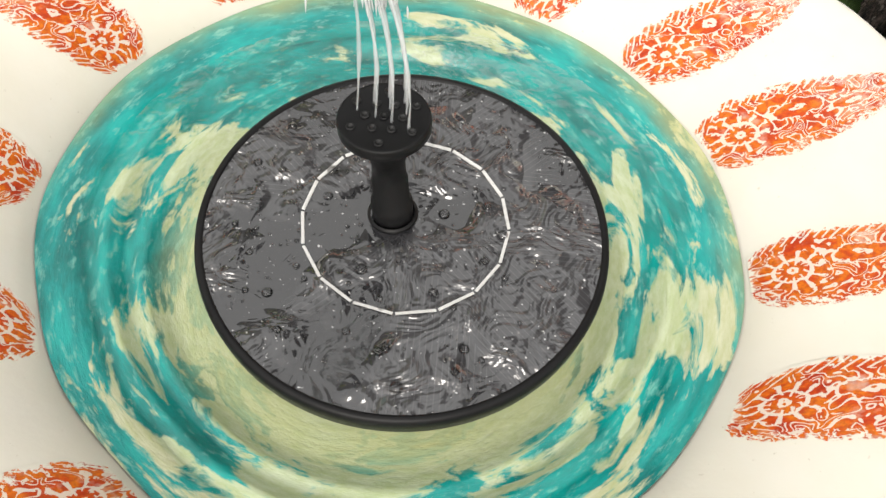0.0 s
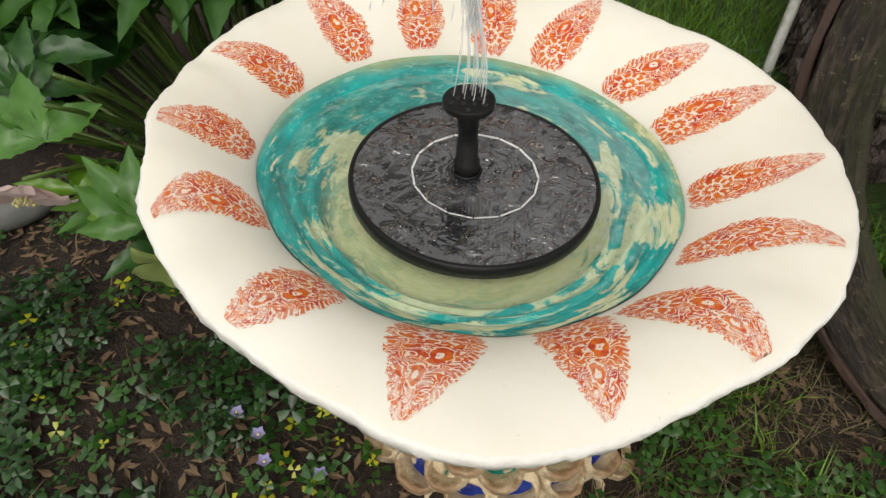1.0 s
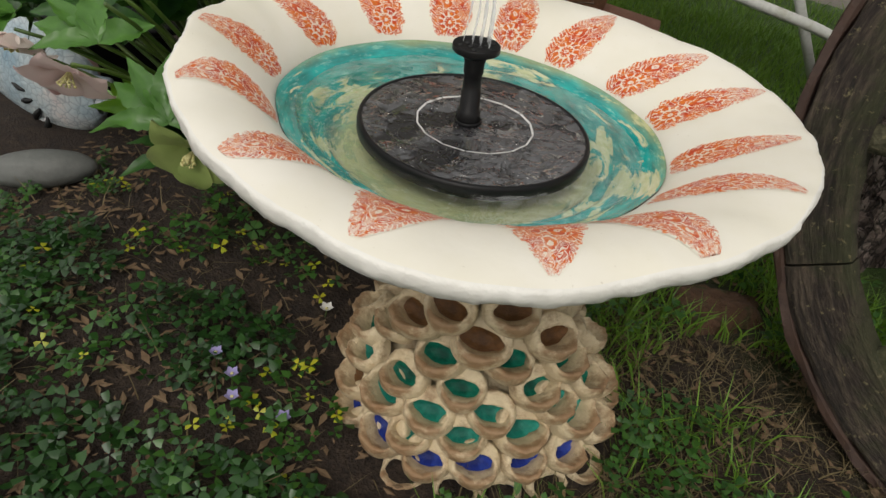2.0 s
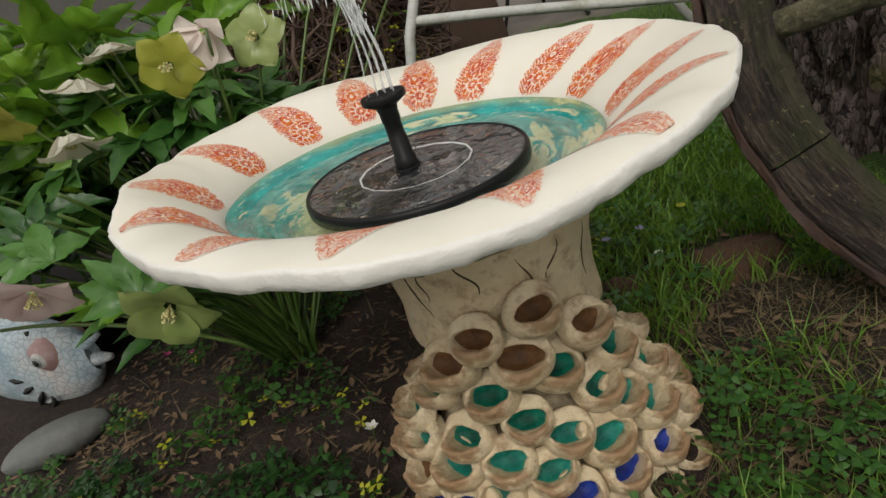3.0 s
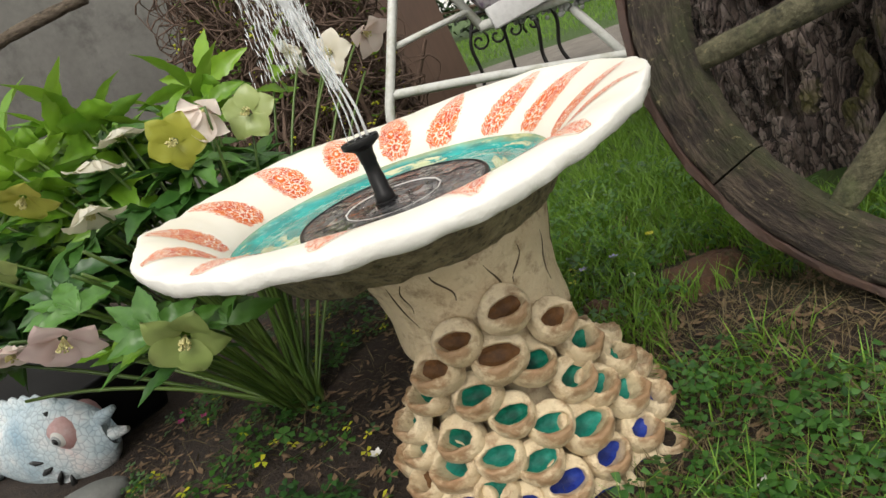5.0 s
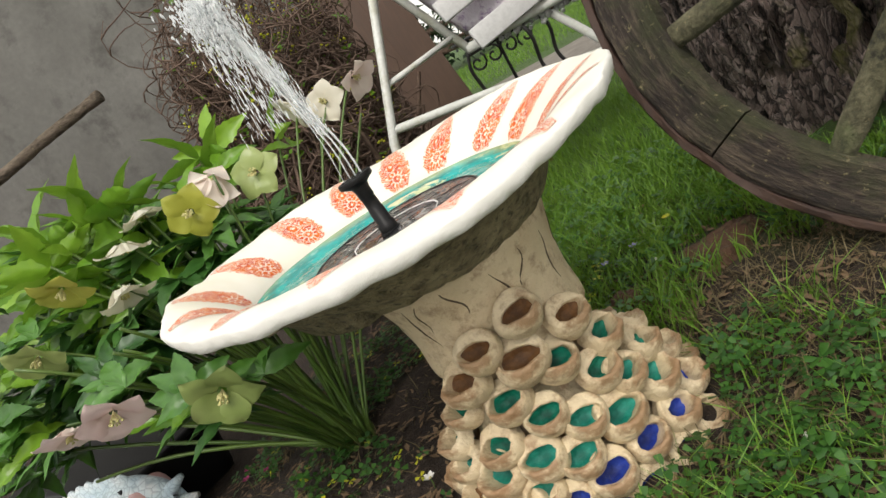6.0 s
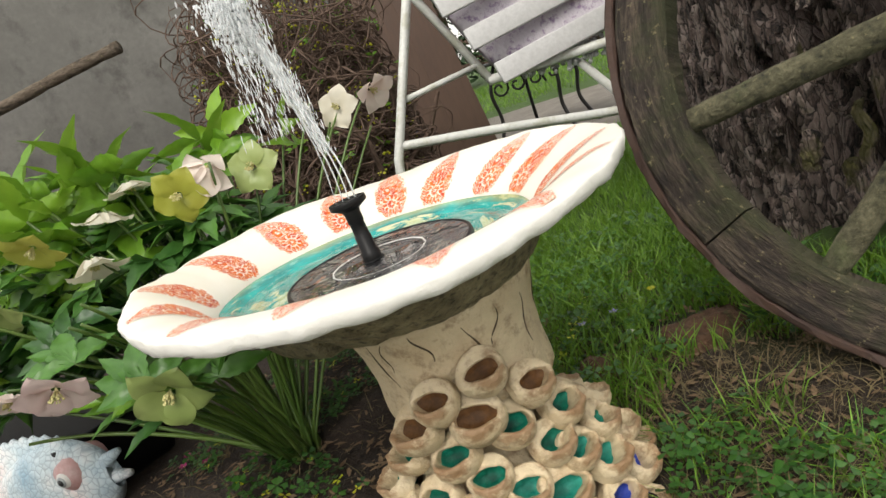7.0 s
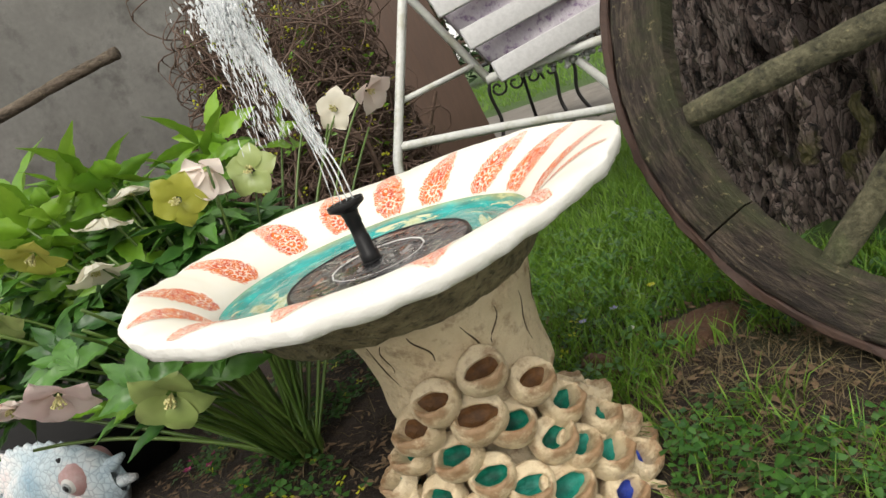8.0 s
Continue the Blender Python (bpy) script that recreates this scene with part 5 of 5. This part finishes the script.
STAMENS = stamen_mesh()
SEPALS = {(k, c): sepal_mesh(M[k], c, i) for i, (k, c) in enumerate((k, c) for k in ("sepal_pink", "sepal_green", "sepal_yellow", "sepal_white") for c in (0.25, 0.75, 1.2))}
ROOT = Vector((-0.290, 0.150, -0.045))
helle = anchor("hellebore_plant", ROOT.x, ROOT.y, 0.0, "large green hellebore with nodding pink, cream and green flowers", "plant")


def facing(direction, up=(0, 0, 1), spin=0.0):
    """A turn that brings +z onto direction."""
    return Vector(direction).normalized().to_track_quat("Z", "Y").to_matrix().to_4x4() @ pose(0, 0, 0, 0, 0, spin)


def add_stem(p, r=0.0026, sag=0.25):
    p = Vector(p)
    base = ROOT + Vector((0.05 * noise.noise((p.x * 9, p.y * 9, 0)), 0.05 * noise.noise((p.y * 9, p.z * 9, 4)), 0))
    mid = base.lerp(p, 0.55) + Vector((0, 0, sag * (p - base).length * 0.5))
    pts = []
    for i in range(10):
        s = i / 9
        pts.append(base * (1 - s) ** 2 + mid * 2 * s * (1 - s) + p * s * s - Vector(helle.location))
    v, f = sweep(pts, [r * 1.3 - 0.5 * r * i / 9 for i in range(10)], 7)
    child("stem", mesh_from("stem", v, f, M["stem"]), helle)


FLOWERS = [
    ("sepal_pink", 1.2, (-0.229, 0.124, 0.381), (-0.8, 0.2, -0.55)), ("sepal_yellow", 0.25, (-0.263, 0.099, 0.360), (0.30, -0.85, -0.1)),
    ("sepal_green", 0.25, (-0.221, 0.191, 0.358), (0.3, -0.95, 0.25)), ("sepal_yellow", 0.75, (-0.393, 0.002, 0.363), (0.1, -0.7, -0.7)),
    ("sepal_white", 1.2, (-0.337, 0.016, 0.330), (0.25, -0.25, -1)), ("sepal_white", 0.75, (-0.358, 0.076, 0.371), (-0.2, -0.2, -1)),
    ("sepal_white", 0.75, (-0.351, 0.121, 0.394), (0.1, -0.1, -1)), ("sepal_pink", 0.75, (-0.262, -0.138, 0.250), (0.35, -0.70, -0.60)),
    ("sepal_green", 0.75, (-0.147, -0.130, 0.226), (0.25, -0.85, -0.40)), ("sepal_pink", 0.75, (-0.346, -0.127, 0.248), (0.1, -0.5, -0.8)),
    ("sepal_white", 1.2, (-0.226, 0.379, 0.410), (-0.6, -0.5, -0.3)), ("sepal_white", 0.25, (-0.196, 0.409, 0.391), (0.1, -0.9, 0.2)),
    ("sepal_pink", 1.2, (-0.138, 0.413, 0.403), (0.7, -0.3, -0.6)), ("sepal_green", 0.75, (-0.425, -0.049, 0.315), (0.2, -0.7, -0.5)),
]
for i, (kind_, cup, p, d) in enumerate(FLOWERS):
    m = facing(d, spin=31 * i)
    m.translation = Vector(p) - Vector(helle.location)
    m = m @ Matrix.Scale(0.92, 4)
    fl = child("flower", SEPALS[(kind_, cup)], helle, {"sepal_pink": "pink and cream nodding flower", "sepal_green": "pale green open flower", "sepal_yellow": "yellow-green flower", "sepal_white": "cream flower"}[kind_], m)
    child("stamen_tuft", STAMENS, fl)
    add_stem(Vector(p) - Vector(d).normalized() * 0.004, 0.0020, 0.35)

hrng = random.Random(40)


# whether a leaf at p falls on the camera's sight line to the fish
def hides_fish(p):
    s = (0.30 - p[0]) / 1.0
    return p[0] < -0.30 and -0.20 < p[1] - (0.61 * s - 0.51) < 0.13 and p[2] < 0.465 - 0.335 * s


# rough direction from the clump to the camera
TO_CAMERA = Vector((0.74, -0.67, 0.02)).normalized()


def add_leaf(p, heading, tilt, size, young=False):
    if hides_fish(p):                                     # left out: it would hide the fish from the camera
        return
    for _, _, q, _ in FLOWERS:                           # left out where it would hide a flower from the camera
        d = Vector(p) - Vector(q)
        ahead = d.dot(TO_CAMERA)
        if -0.01 < ahead < 0.30 and (d - TO_CAMERA * ahead).length < 0.066 - 0.06 * ahead:
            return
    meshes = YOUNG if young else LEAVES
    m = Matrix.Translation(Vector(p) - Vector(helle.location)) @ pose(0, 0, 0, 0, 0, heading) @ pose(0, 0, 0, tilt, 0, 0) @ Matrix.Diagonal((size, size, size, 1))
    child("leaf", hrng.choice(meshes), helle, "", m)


for k in range(150):
    # a mound of leaves that leans out around the bowl
    a = hrng.uniform(0, 2 * math.pi)
    rad = 0.30 * math.sqrt(hrng.random())
    x, y = ROOT.x - 0.09 + rad * math.cos(a), ROOT.y - 0.02 + 0.85 * rad * math.sin(a)
    z = 0.08 + 0.24 * (1 - (rad / 0.36) ** 2) + hrng.uniform(-0.09, 0.03)
    if math.hypot(x, y) < 0.30 or (y < -0.02 and z < 0.14):
        continue
    heading = math.degrees(math.atan2(y - ROOT.y, x - ROOT.x)) - 90 + hrng.uniform(-40, 40)
    add_leaf((x, y, z), heading, hrng.uniform(-25, 30), hrng.uniform(0.6, 1.05))
    if k % 8 == 0:
        add_stem((x, y, z), 0.0028, 0.3)
for p, h in (((-0.53, 0.15, 0.38), 60), ((-0.43, 0.19, 0.375), 20), ((-0.39, 0.15, 0.36), -10), ((-0.30, 0.235, 0.385), 10), ((-0.48, 0.08, 0.36), 70), ((-0.51, 0.04, 0.35), 60), ((-0.21, 0.395, 0.375), -20),
             ((-0.155, 0.41, 0.35), 30), ((-0.33, 0.18, 0.375), 0), ((-0.45, 0.14, 0.38), 40), ((-0.56, 0.10, 0.36), 60), ((-0.47, 0.18, 0.385), 10), ((-0.27, 0.17, 0.36), 30), ((-0.41, 0.06, 0.345), 80), ((-0.35, 0.05, 0.33), 120), ((-0.50, 0.12, 0.37), 30)):
    add_leaf(p, h, hrng.uniform(40, 70), hrng.uniform(0.6, 0.85), True)
    add_stem(p, 0.0020, 0.2)
for p, h in (((-0.19, -0.115, 0.225), 95), ((-0.22, -0.15, 0.225), 110), ((-0.28, -0.10, 0.255), 120), ((-0.33, -0.07, 0.26), 100), ((-0.25, -0.08, 0.20), 160), ((-0.283, -0.129, 0.285), 60), ((-0.263, -0.100, 0.290), 130),
             ((-0.254, -0.085, 0.305), 20), ((-0.365, -0.074, 0.270), 90), ((-0.342, -0.041, 0.275), 40), ((-0.324, -0.033, 0.225), 200), ((-0.380, -0.02, 0.31), 140), ((-0.36, -0.06, 0.33), 10),
             ((-0.308, -0.024, 0.195), 170), ((-0.296, -0.140, 0.262), 100), ((-0.43, -0.06, 0.30), 60), ((-0.45, -0.02, 0.33), 120), ((-0.30, -0.06, 0.28), 75), ((-0.22, -0.10, 0.21), 60), ((-0.40, -0.09, 0.29), 30), ((-0.215, -0.06, 0.205), 120), ((-0.185, -0.04, 0.19), 60),
             ((-0.233, -0.085, 0.20), 95), ((-0.20, -0.09, 0.185), 140), ((-0.25, -0.06, 0.17), 30), ((-0.27, -0.10, 0.21), 80)):
    add_leaf(p, 45 + 0.45 * (h - 95), hrng.uniform(0, 55), hrng.uniform(0.55, 0.8), hrng.random() < 0.4)
    if hrng.random() < 0.4:
        add_stem(p, 0.0022, 0.3)
# fresh upright shoots that stand over the clump
for x, y, z in ((-0.413, 0.10, 0.405), (-0.387, 0.14, 0.405), (-0.416, 0.06, 0.39), (-0.434, 0.04, 0.39), (-0.335, 0.30, 0.415), (-0.338, 0.26, 0.41), (-0.401, 0.12, 0.42),
                (-0.398, 0.16, 0.38), (-0.376, 0.20, 0.365), (-0.295, 0.40, 0.39), (-0.462, 0.08, 0.415), (-0.50, 0.10, 0.42), (-0.54, 0.12, 0.43), (-0.44, 0.13, 0.40), (-0.36, 0.24, 0.375)):
    add_leaf((x, y, z), hrng.uniform(0, 360), hrng.uniform(62, 86), hrng.uniform(0.75, 1.0), True)
    add_leaf((x + hrng.uniform(-0.02, 0.02), y + hrng.uniform(-0.02, 0.02), z - 0.03), hrng.uniform(0, 360), hrng.uniform(35, 70), hrng.uniform(0.75, 1.0), hrng.random() < 0.7)
    add_stem((x, y, z), 0.0022, 0.12)
for k in range(48):
    p = (hrng.uniform(-0.62, -0.33), hrng.uniform(0.0, 0.26), hrng.uniform(0.29, 0.40))
    add_leaf(p, hrng.uniform(-20, 110), hrng.uniform(25, 75), hrng.uniform(0.6, 0.95), k % 4 != 0)
    if k % 7 == 0:
        add_stem(p, 0.0022, 0.15)
for k in range(130):
    x, y = hrng.uniform(-0.78, -0.42), hrng.uniform(-0.10, 0.20)
    z = hrng.uniform(0.16, 0.33)
    add_leaf((x, y, z), 45 + hrng.uniform(-60, 60), hrng.uniform(0, 60), hrng.uniform(0.5, 0.8), k % 2 == 0)
    if k % 16 == 0:
        add_stem((x, y, z), 0.0026, 0.25)
for k in range(4):
    add_stem((ROOT.x + hrng.uniform(-0.12, 0.08), ROOT.y + hrng.uniform(-0.14, 0.08), hrng.uniform(0.16, 0.25)), hrng.uniform(0.002, 0.0038), 0.10)

# ---- fish ornament, stone, rocks ----


def build_fish():
    fish = Heap()
    n, sides = 22, 16
    verts, faces = [], []
    for i in range(n + 1):
        s = i / n
        hgt = 0.047 * math.sin(math.pi * min(1, 0.012 + 0.988 * s) ** 0.75) ** 0.75 + 0.008
        wid = hgt * 0.5
        for k in range(sides):
            a = 2 * math.pi * k / sides
            verts.append((0.10 - 0.20 * s, wid * math.cos(a), 0.062 + hgt * math.sin(a)))
    for i in range(n):
        for k in range(sides):
            q = (k + 1) % sides
            faces.append((i * sides + k, i * sides + q, (i + 1) * sides + q, (i + 1) * sides + k))
    faces.append(tuple(range(sides)))
    fish.add(verts, faces)
    crest = 18                                           # frilled back fin
    verts, faces = [], []
    for i in range(crest + 1):
        x = 0.062 - 0.150 * i / crest
        top = 0.108 + 0.022 * math.sin(math.pi * (i + 1) / (crest + 2)) ** 0.6 + (0.0025 if i % 2 else -0.0025)
        verts += [(x, -0.006, 0.085), (x - 0.006, -0.0022, top), (x - 0.006, 0.0022, top), (x, 0.006, 0.085)]
    for i in range(crest):
        for k in range(3):
            faces.append((i * 4 + k, i * 4 + k + 1, i * 4 + k + 5, i * 4 + k + 4))
    faces += [(0, 3, 2, 1), tuple(crest * 4 + k for k in range(4))]
    fish.add(verts, faces)
    for s in (-1, 1):                                    # tail and belly fins
        v, f = sweep([(-0.095, 0, 0.062), (-0.12, 0, 0.062 + 0.022 * s), (-0.15, 0, 0.062 + 0.048 * s)], [0.012, 0.012, 0.004], 6)
        fish.add(v, f)
        v, f = sweep([(0.03, 0.012 * s, 0.03), (0.0, 0.024 * s, 0.010), (-0.03, 0.028 * s, 0.0)], [0.010, 0.008, 0.004], 6)
        fish.add(v, f)
        v, f = sweep([(0.085, 0, 0.066 + 0.008 * s), (0.122, 0, 0.072 + 0.014 * s)], [0.011, 0.0035], 8)
        fish.add(v, f)
        for r, slot, out in ((0.0205, 3, 0.0130), (0.0105, 1, 0.0225), (0.0072, 4, 0.0258), (0.0046, 2, 0.0282)):
            v, f = [], []
            for c, h in ((1.0, 0.0), (0.8, 0.5), (0.03, 0.75)):
                for k in range(12):
                    a = 2 * math.pi * k / 12
                    v.append((0.060 + r * c * math.cos(a), s * (out + r * h), 0.080 + r * c * math.sin(a)))
            for j in range(2):
                for k in range(12):
                    q = (k + 1) % 12
                    f.append((j * 12 + k, j * 12 + q, (j + 1) * 12 + q, (j + 1) * 12 + k))
            fish.add(v, f, slot)
    for k in range(4):                                   # dark slots that fan out behind the cheek
        turn = radians(172 + 26 * k)
        cx, cz = 0.030 + 0.010 * math.cos(turn) + 0.006 * k, 0.058 + 0.010 * math.sin(turn) - 0.004 * k
        far = (cx + 0.022 * math.cos(turn), -0.0245, cz + 0.022 * math.sin(turn))
        v, f = sweep([(cx, -0.0270, cz), ((cx + far[0]) / 2, -0.0268, (cz + far[2]) / 2), far], [0.0012, 0.0036, 0.0022], 6)
        fish.add(v, f, 2)
    ob = new("fish_ornament", fish.mesh("fish_ornament", [M["fish"], M["white_petal"], M["hole"], M["cheek"], M["fish_ring"]]))
    ob.matrix_world = pose(-0.855, 0.170, -0.150, 0, -5, 2) @ Matrix.Scale(1.55, 4)
    tagged(ob, "pale blue-grey ceramic fish ornament with round eye", "ornament")


build_fish()

# box made up to fill an unidentified black area behind the fish
trough = anchor("black_box", -1.05, 0.335, -0.115, "black box added behind the fish", "trough")
trough.rotation_euler = (0, 0, radians(-15))
trough_bm = box_bm(0.56, 0.20, 0.13, 0.02)
for vert in trough_bm.verts:
    vert.co.x *= 1 + 0.5 * vert.co.z
    vert.co.y *= 1 + 1.2 * vert.co.z
part("tub", trough_bm, M["black"], trough, "", Matrix.Translation((0, 0, 0.065)))
part("rim", box_bm(0.60, 0.225, 0.014, 0.005), M["black"], trough, "", Matrix.Translation((0, 0, 0.132)))


def rock(name, x, y, z, sx, sy, sz, material, label, turn=0, seed=0, rough=0.16):
    bm = bmesh.new()
    bmesh.ops.create_icosphere(bm, subdivisions=4, radius=1)
    for vert in bm.verts:
        p = vert.co.copy()
        d = 1 + rough * noise.noise(p * 1.3 + Vector((seed, 0, 0))) + rough * 0.5 * noise.noise(p * 3.5 + Vector((0, seed, 0)))
        vert.co = Vector((p.x * sx, p.y * sy, p.z * sz)) * d
    ob = part(name, bm, material, None)
    ob.matrix_world = pose(x, y, z, 0, 0, turn)
    return tagged(ob, label, name.replace("_", " "))


rock("stone", -0.628, 0.014, -0.062, 0.070, 0.027, 0.027, M["stone"], "smooth oblong grey stone beside the fish", 52, 2, 0.06)
rock("rock", 0.232, 0.300, -0.034, 0.070, 0.052, 0.030, M["rock"], "reddish-brown rock with moss in the grass", 25, 5, 0.55)
rock("rock", 0.108, 0.240, -0.022, 0.030, 0.024, 0.022, M["rock"], "small reddish stone behind the pedestal", 60, 9, 0.3)

# ---- grass, clover and weeds ----
grng = np.random.RandomState(11)


def blades(name, material, label, boxes, height, width, keep=None, lean=0.6):
    """Thin curved blades, three faces each."""
    verts, faces = [], []
    for x0, x1, y0, y1, n in boxes:
        for _ in range(n):
            x, y = grng.uniform(x0, x1), grng.uniform(y0, y1)
            if keep and not keep(x, y):
                continue
            z = ground_height(x, y) - 0.003
            h, w, a = height * grng.uniform(0.45, 1.25), width * grng.uniform(0.6, 1.3), grng.uniform(0, 6.283)
            b = grng.uniform(0, 6.283)
            dx, dy = math.cos(b) * lean * h, math.sin(b) * lean * h
            sx, sy = math.cos(a) * w / 2, math.sin(a) * w / 2
            k = len(verts)
            verts += [(x - sx, y - sy, z), (x + sx, y + sy, z), (x - sx * 0.8 + dx * 0.25, y - sy * 0.8 + dy * 0.25, z + h * 0.5), (x + sx * 0.8 + dx * 0.25, y + sy * 0.8 + dy * 0.25, z + h * 0.5),
                      (x + dx, y + dy, z + h * 0.92)]
            faces += [(k, k + 1, k + 3, k + 2), (k + 2, k + 3, k + 4)]
    return tagged(new(name, mesh_from(name, verts, faces, material, False)), label, "grass", kind="stuff")


def clear_of_things(x, y):
    if math.hypot(x - 0.049, y - 0.025) < 0.146:
        return False
    if math.hypot((x - 0.232) / 0.066, (y - 0.300) / 0.05) < 1 or math.hypot(x - 0.108, y - 0.24) < 0.024:
        return False
    return math.hypot(x - 0.74, y - 0.80) > 0.5


def lawn(x, y):
    patch = noise.noise((x * 5, y * 5, 9))
    bare = math.hypot((x - 0.32) / 0.14, (y - 0.15) / 0.10) < 1 + 0.4 * patch
    return clear_of_things(x, y) and not bare and (y + 0.9 * x > 0.12 + 0.12 * patch)


def front_right(x, y):
    return clear_of_things(x, y) and x + 0.25 * y > 0.06 and noise.noise((x * 9, y * 9, 2)) > -0.35 + 0.45 * ease(-0.06, 0.06, y)


def bed(x, y):
    return clear_of_things(x, y) and noise.noise((x * 8, y * 8, 6)) > 0.05


blades("lawn_grass", M["grass"], "bright green lawn grass behind the bird bath", [(-0.25, 0.75, 0.12, 0.75, 17000), (-0.5, 0.7, 0.7, 1.6, 14000), (-0.4, 1.2, 1.5, 2.05, 3500)], 0.048, 0.0026, lawn)
blades("far_grass", M["grass"], "mown lawn in the distance", [(-4.0, 3.0, 4.3, 8.5, 20000)], 0.05, 0.006)
blades("weedy_grass", M["grass"], "thin grass among the clover", [(0.02, 0.66, -0.40, 0.20, 5600), (-0.45, 0.1, -0.5, -0.05, 900)], 0.040, 0.0020, front_right, 0.9)
blades("dry_grass", M["dry"], "dry straw-coloured grass and stalks", [(0.12, 0.70, -0.12, 0.26, 4200), (-0.6, 0.1, -0.3, 0.5, 900), (0.1, 0.6, -0.4, -0.1, 500)], 0.030, 0.0014, clear_of_things, 1.6)


def clover(name, label, boxes, keep, size=0.008, material="clover", lift=(0.008, 0.032)):
    verts, faces = [], []
    for x0, x1, y0, y1, n in boxes:
        for _ in range(n):
            x, y = grng.uniform(x0, x1), grng.uniform(y0, y1)
            if not keep(x, y):
                continue
            z = ground_height(x, y) + grng.uniform(*lift)
            s, turn, tx, ty = size * grng.uniform(0.6, 1.35), grng.uniform(0, 6.283), grng.uniform(-0.5, 0.5), grng.uniform(-0.5, 0.5)
            for leaf in range(3):
                a = turn + leaf * 2.094
                k = len(verts)
                for fr, off in ((0.05, 0), (0.55, 0.52), (1.0, 0.34), (0.92, 0), (1.0, -0.34), (0.55, -0.52)):
                    px, py = s * fr * math.cos(a + off), s * fr * math.sin(a + off)
                    verts.append((x + px, y + py, z + tx * px + ty * py - 0.15 * abs(off) * s))
                faces += [(k, k + 1, k + 2, k + 3), (k, k + 3, k + 4, k + 5)]
    return tagged(new(name, mesh_from(name, verts, faces, M[material], True)), label, "clover", kind="stuff")


def clover_right(x, y):
    return clear_of_things(x, y) and noise.noise((x * 6, y * 6, 12)) + 1.8 * (x - 0.12) - 2.6 * (y + 0.04) > 0.05


def clover_left(x, y):
    return clear_of_things(x, y) and noise.noise((x * 6, y * 6, 15)) - 3.2 * (y + 0.17) > 0.0


clover("clover_patch", "low green clover in front of the pedestal", [(0.02, 0.60, -0.42, 0.12, 2500)], clover_right, 0.0090)
clover("clover_patch", "green clover and ground ivy in the flower bed, coloured dark for shade", [(-0.60, 0.12, -0.55, 0.02, 3800)], clover_left, 0.010, "shaded_ivy")
clover("lawn_weeds", "broad-leaved weeds in the lawn", [(-0.1, 0.6, 0.15, 0.8, 900)], lawn, 0.012, "clover", (0.010, 0.035))
clover("seedlings", "yellow-green seedlings scattered on the soil", [(-0.55, 0.08, -0.2, 0.45, 260)], bed, 0.007, "yellow", (0.006, 0.03))
clover("bed_weeds", "small green weeds on bare soil", [(-0.65, 0.12, -0.25, 0.6, 3000)], bed, 0.009)


def litter():
    verts, faces = [], []
    for _ in range(5200):
        x, y = grng.uniform(-0.7, 0.5), grng.uniform(-0.5, 0.6)
        if not clear_of_things(x, y):
            continue
        z, a, s = ground_height(x, y) + 0.003, grng.uniform(0, 6.283), grng.uniform(0.002, 0.011)
        c, d, k = math.cos(a) * s, math.sin(a) * s, len(verts)
        verts += [(x - c, y - d, z + grng.uniform(0, 0.004)), (x + d * 0.35, y - c * 0.35, z + 0.002), (x + c, y + d, z + grng.uniform(0, 0.004)), (x - d * 0.35, y + c * 0.35, z + 0.002)]
        faces.append((k, k + 1, k + 2, k + 3))
    tagged(new("leaf_litter", mesh_from("leaf_litter", verts, faces, M["litter"], False)), "dead leaf bits and twigs on the soil", "litter", kind="stuff")


litter()


def small_flower(name, x, y, h, material, label, size=0.008, petals=5):
    z = ground_height(x, y)
    ob = anchor(name, x, y, z - 0.004, label, "flower", "small wild flowers")
    v, f = sweep([(0, 0, 0), (0.002, 0.001, h * 0.6), (0.003, 0.0, h)], 0.0008, 5)
    child("stalk", mesh_from("stalk", v, f, M["stem"]), ob)
    heap = Heap()
    for k in range(petals):
        v, f = leaflet(size, size * 0.8, 0.2, -0.2, 4)
        heap.add(v, f, 0, pose(0.003, 0, h, 20, 0, 360 * k / petals))
    child("petals", heap.mesh("petals", [material]), ob)
    v, f = blob(size * 0.22, 0.8)
    child("centre", mesh_from("centre", [Matrix.Translation((0.003, 0, h + 0.001)) @ Vector(q) for q in v], f, M["stamen"]), ob)


small_flower("white_flower", -0.126, 0.002, 0.018, M["white_petal"], "small white wild flower on bare soil", 0.009)
small_flower("white_flower", 0.145, 0.300, 0.022, M["white_petal"], "small white daisy in the grass", 0.007, 9)
small_flower("white_flower", 0.248, -0.081, 0.016, M["white_petal"], "white petal lying in the clover", 0.009, 3)
small_flower("dandelion", 0.17, 0.42, 0.03, M["yellow"], "yellow dandelion in the lawn", 0.008, 12)
for x, y in ((-0.58, 0.19), (-0.55, 0.22), (-0.61, 0.23), (-0.52, 0.18)):
    small_flower("primula", x, y, 0.025, M["pink_petal"], "magenta primula flower behind the fish", 0.009)
for x, y in ((-0.13, -0.13), (-0.11, -0.15), (-0.16, -0.12), (-0.06, -0.14), (0.12, 0.36), (0.08, 0.33)):
    small_flower("violet", x, y, 0.03, M["violet_petal"], "pale violet flower among the weeds", 0.008)
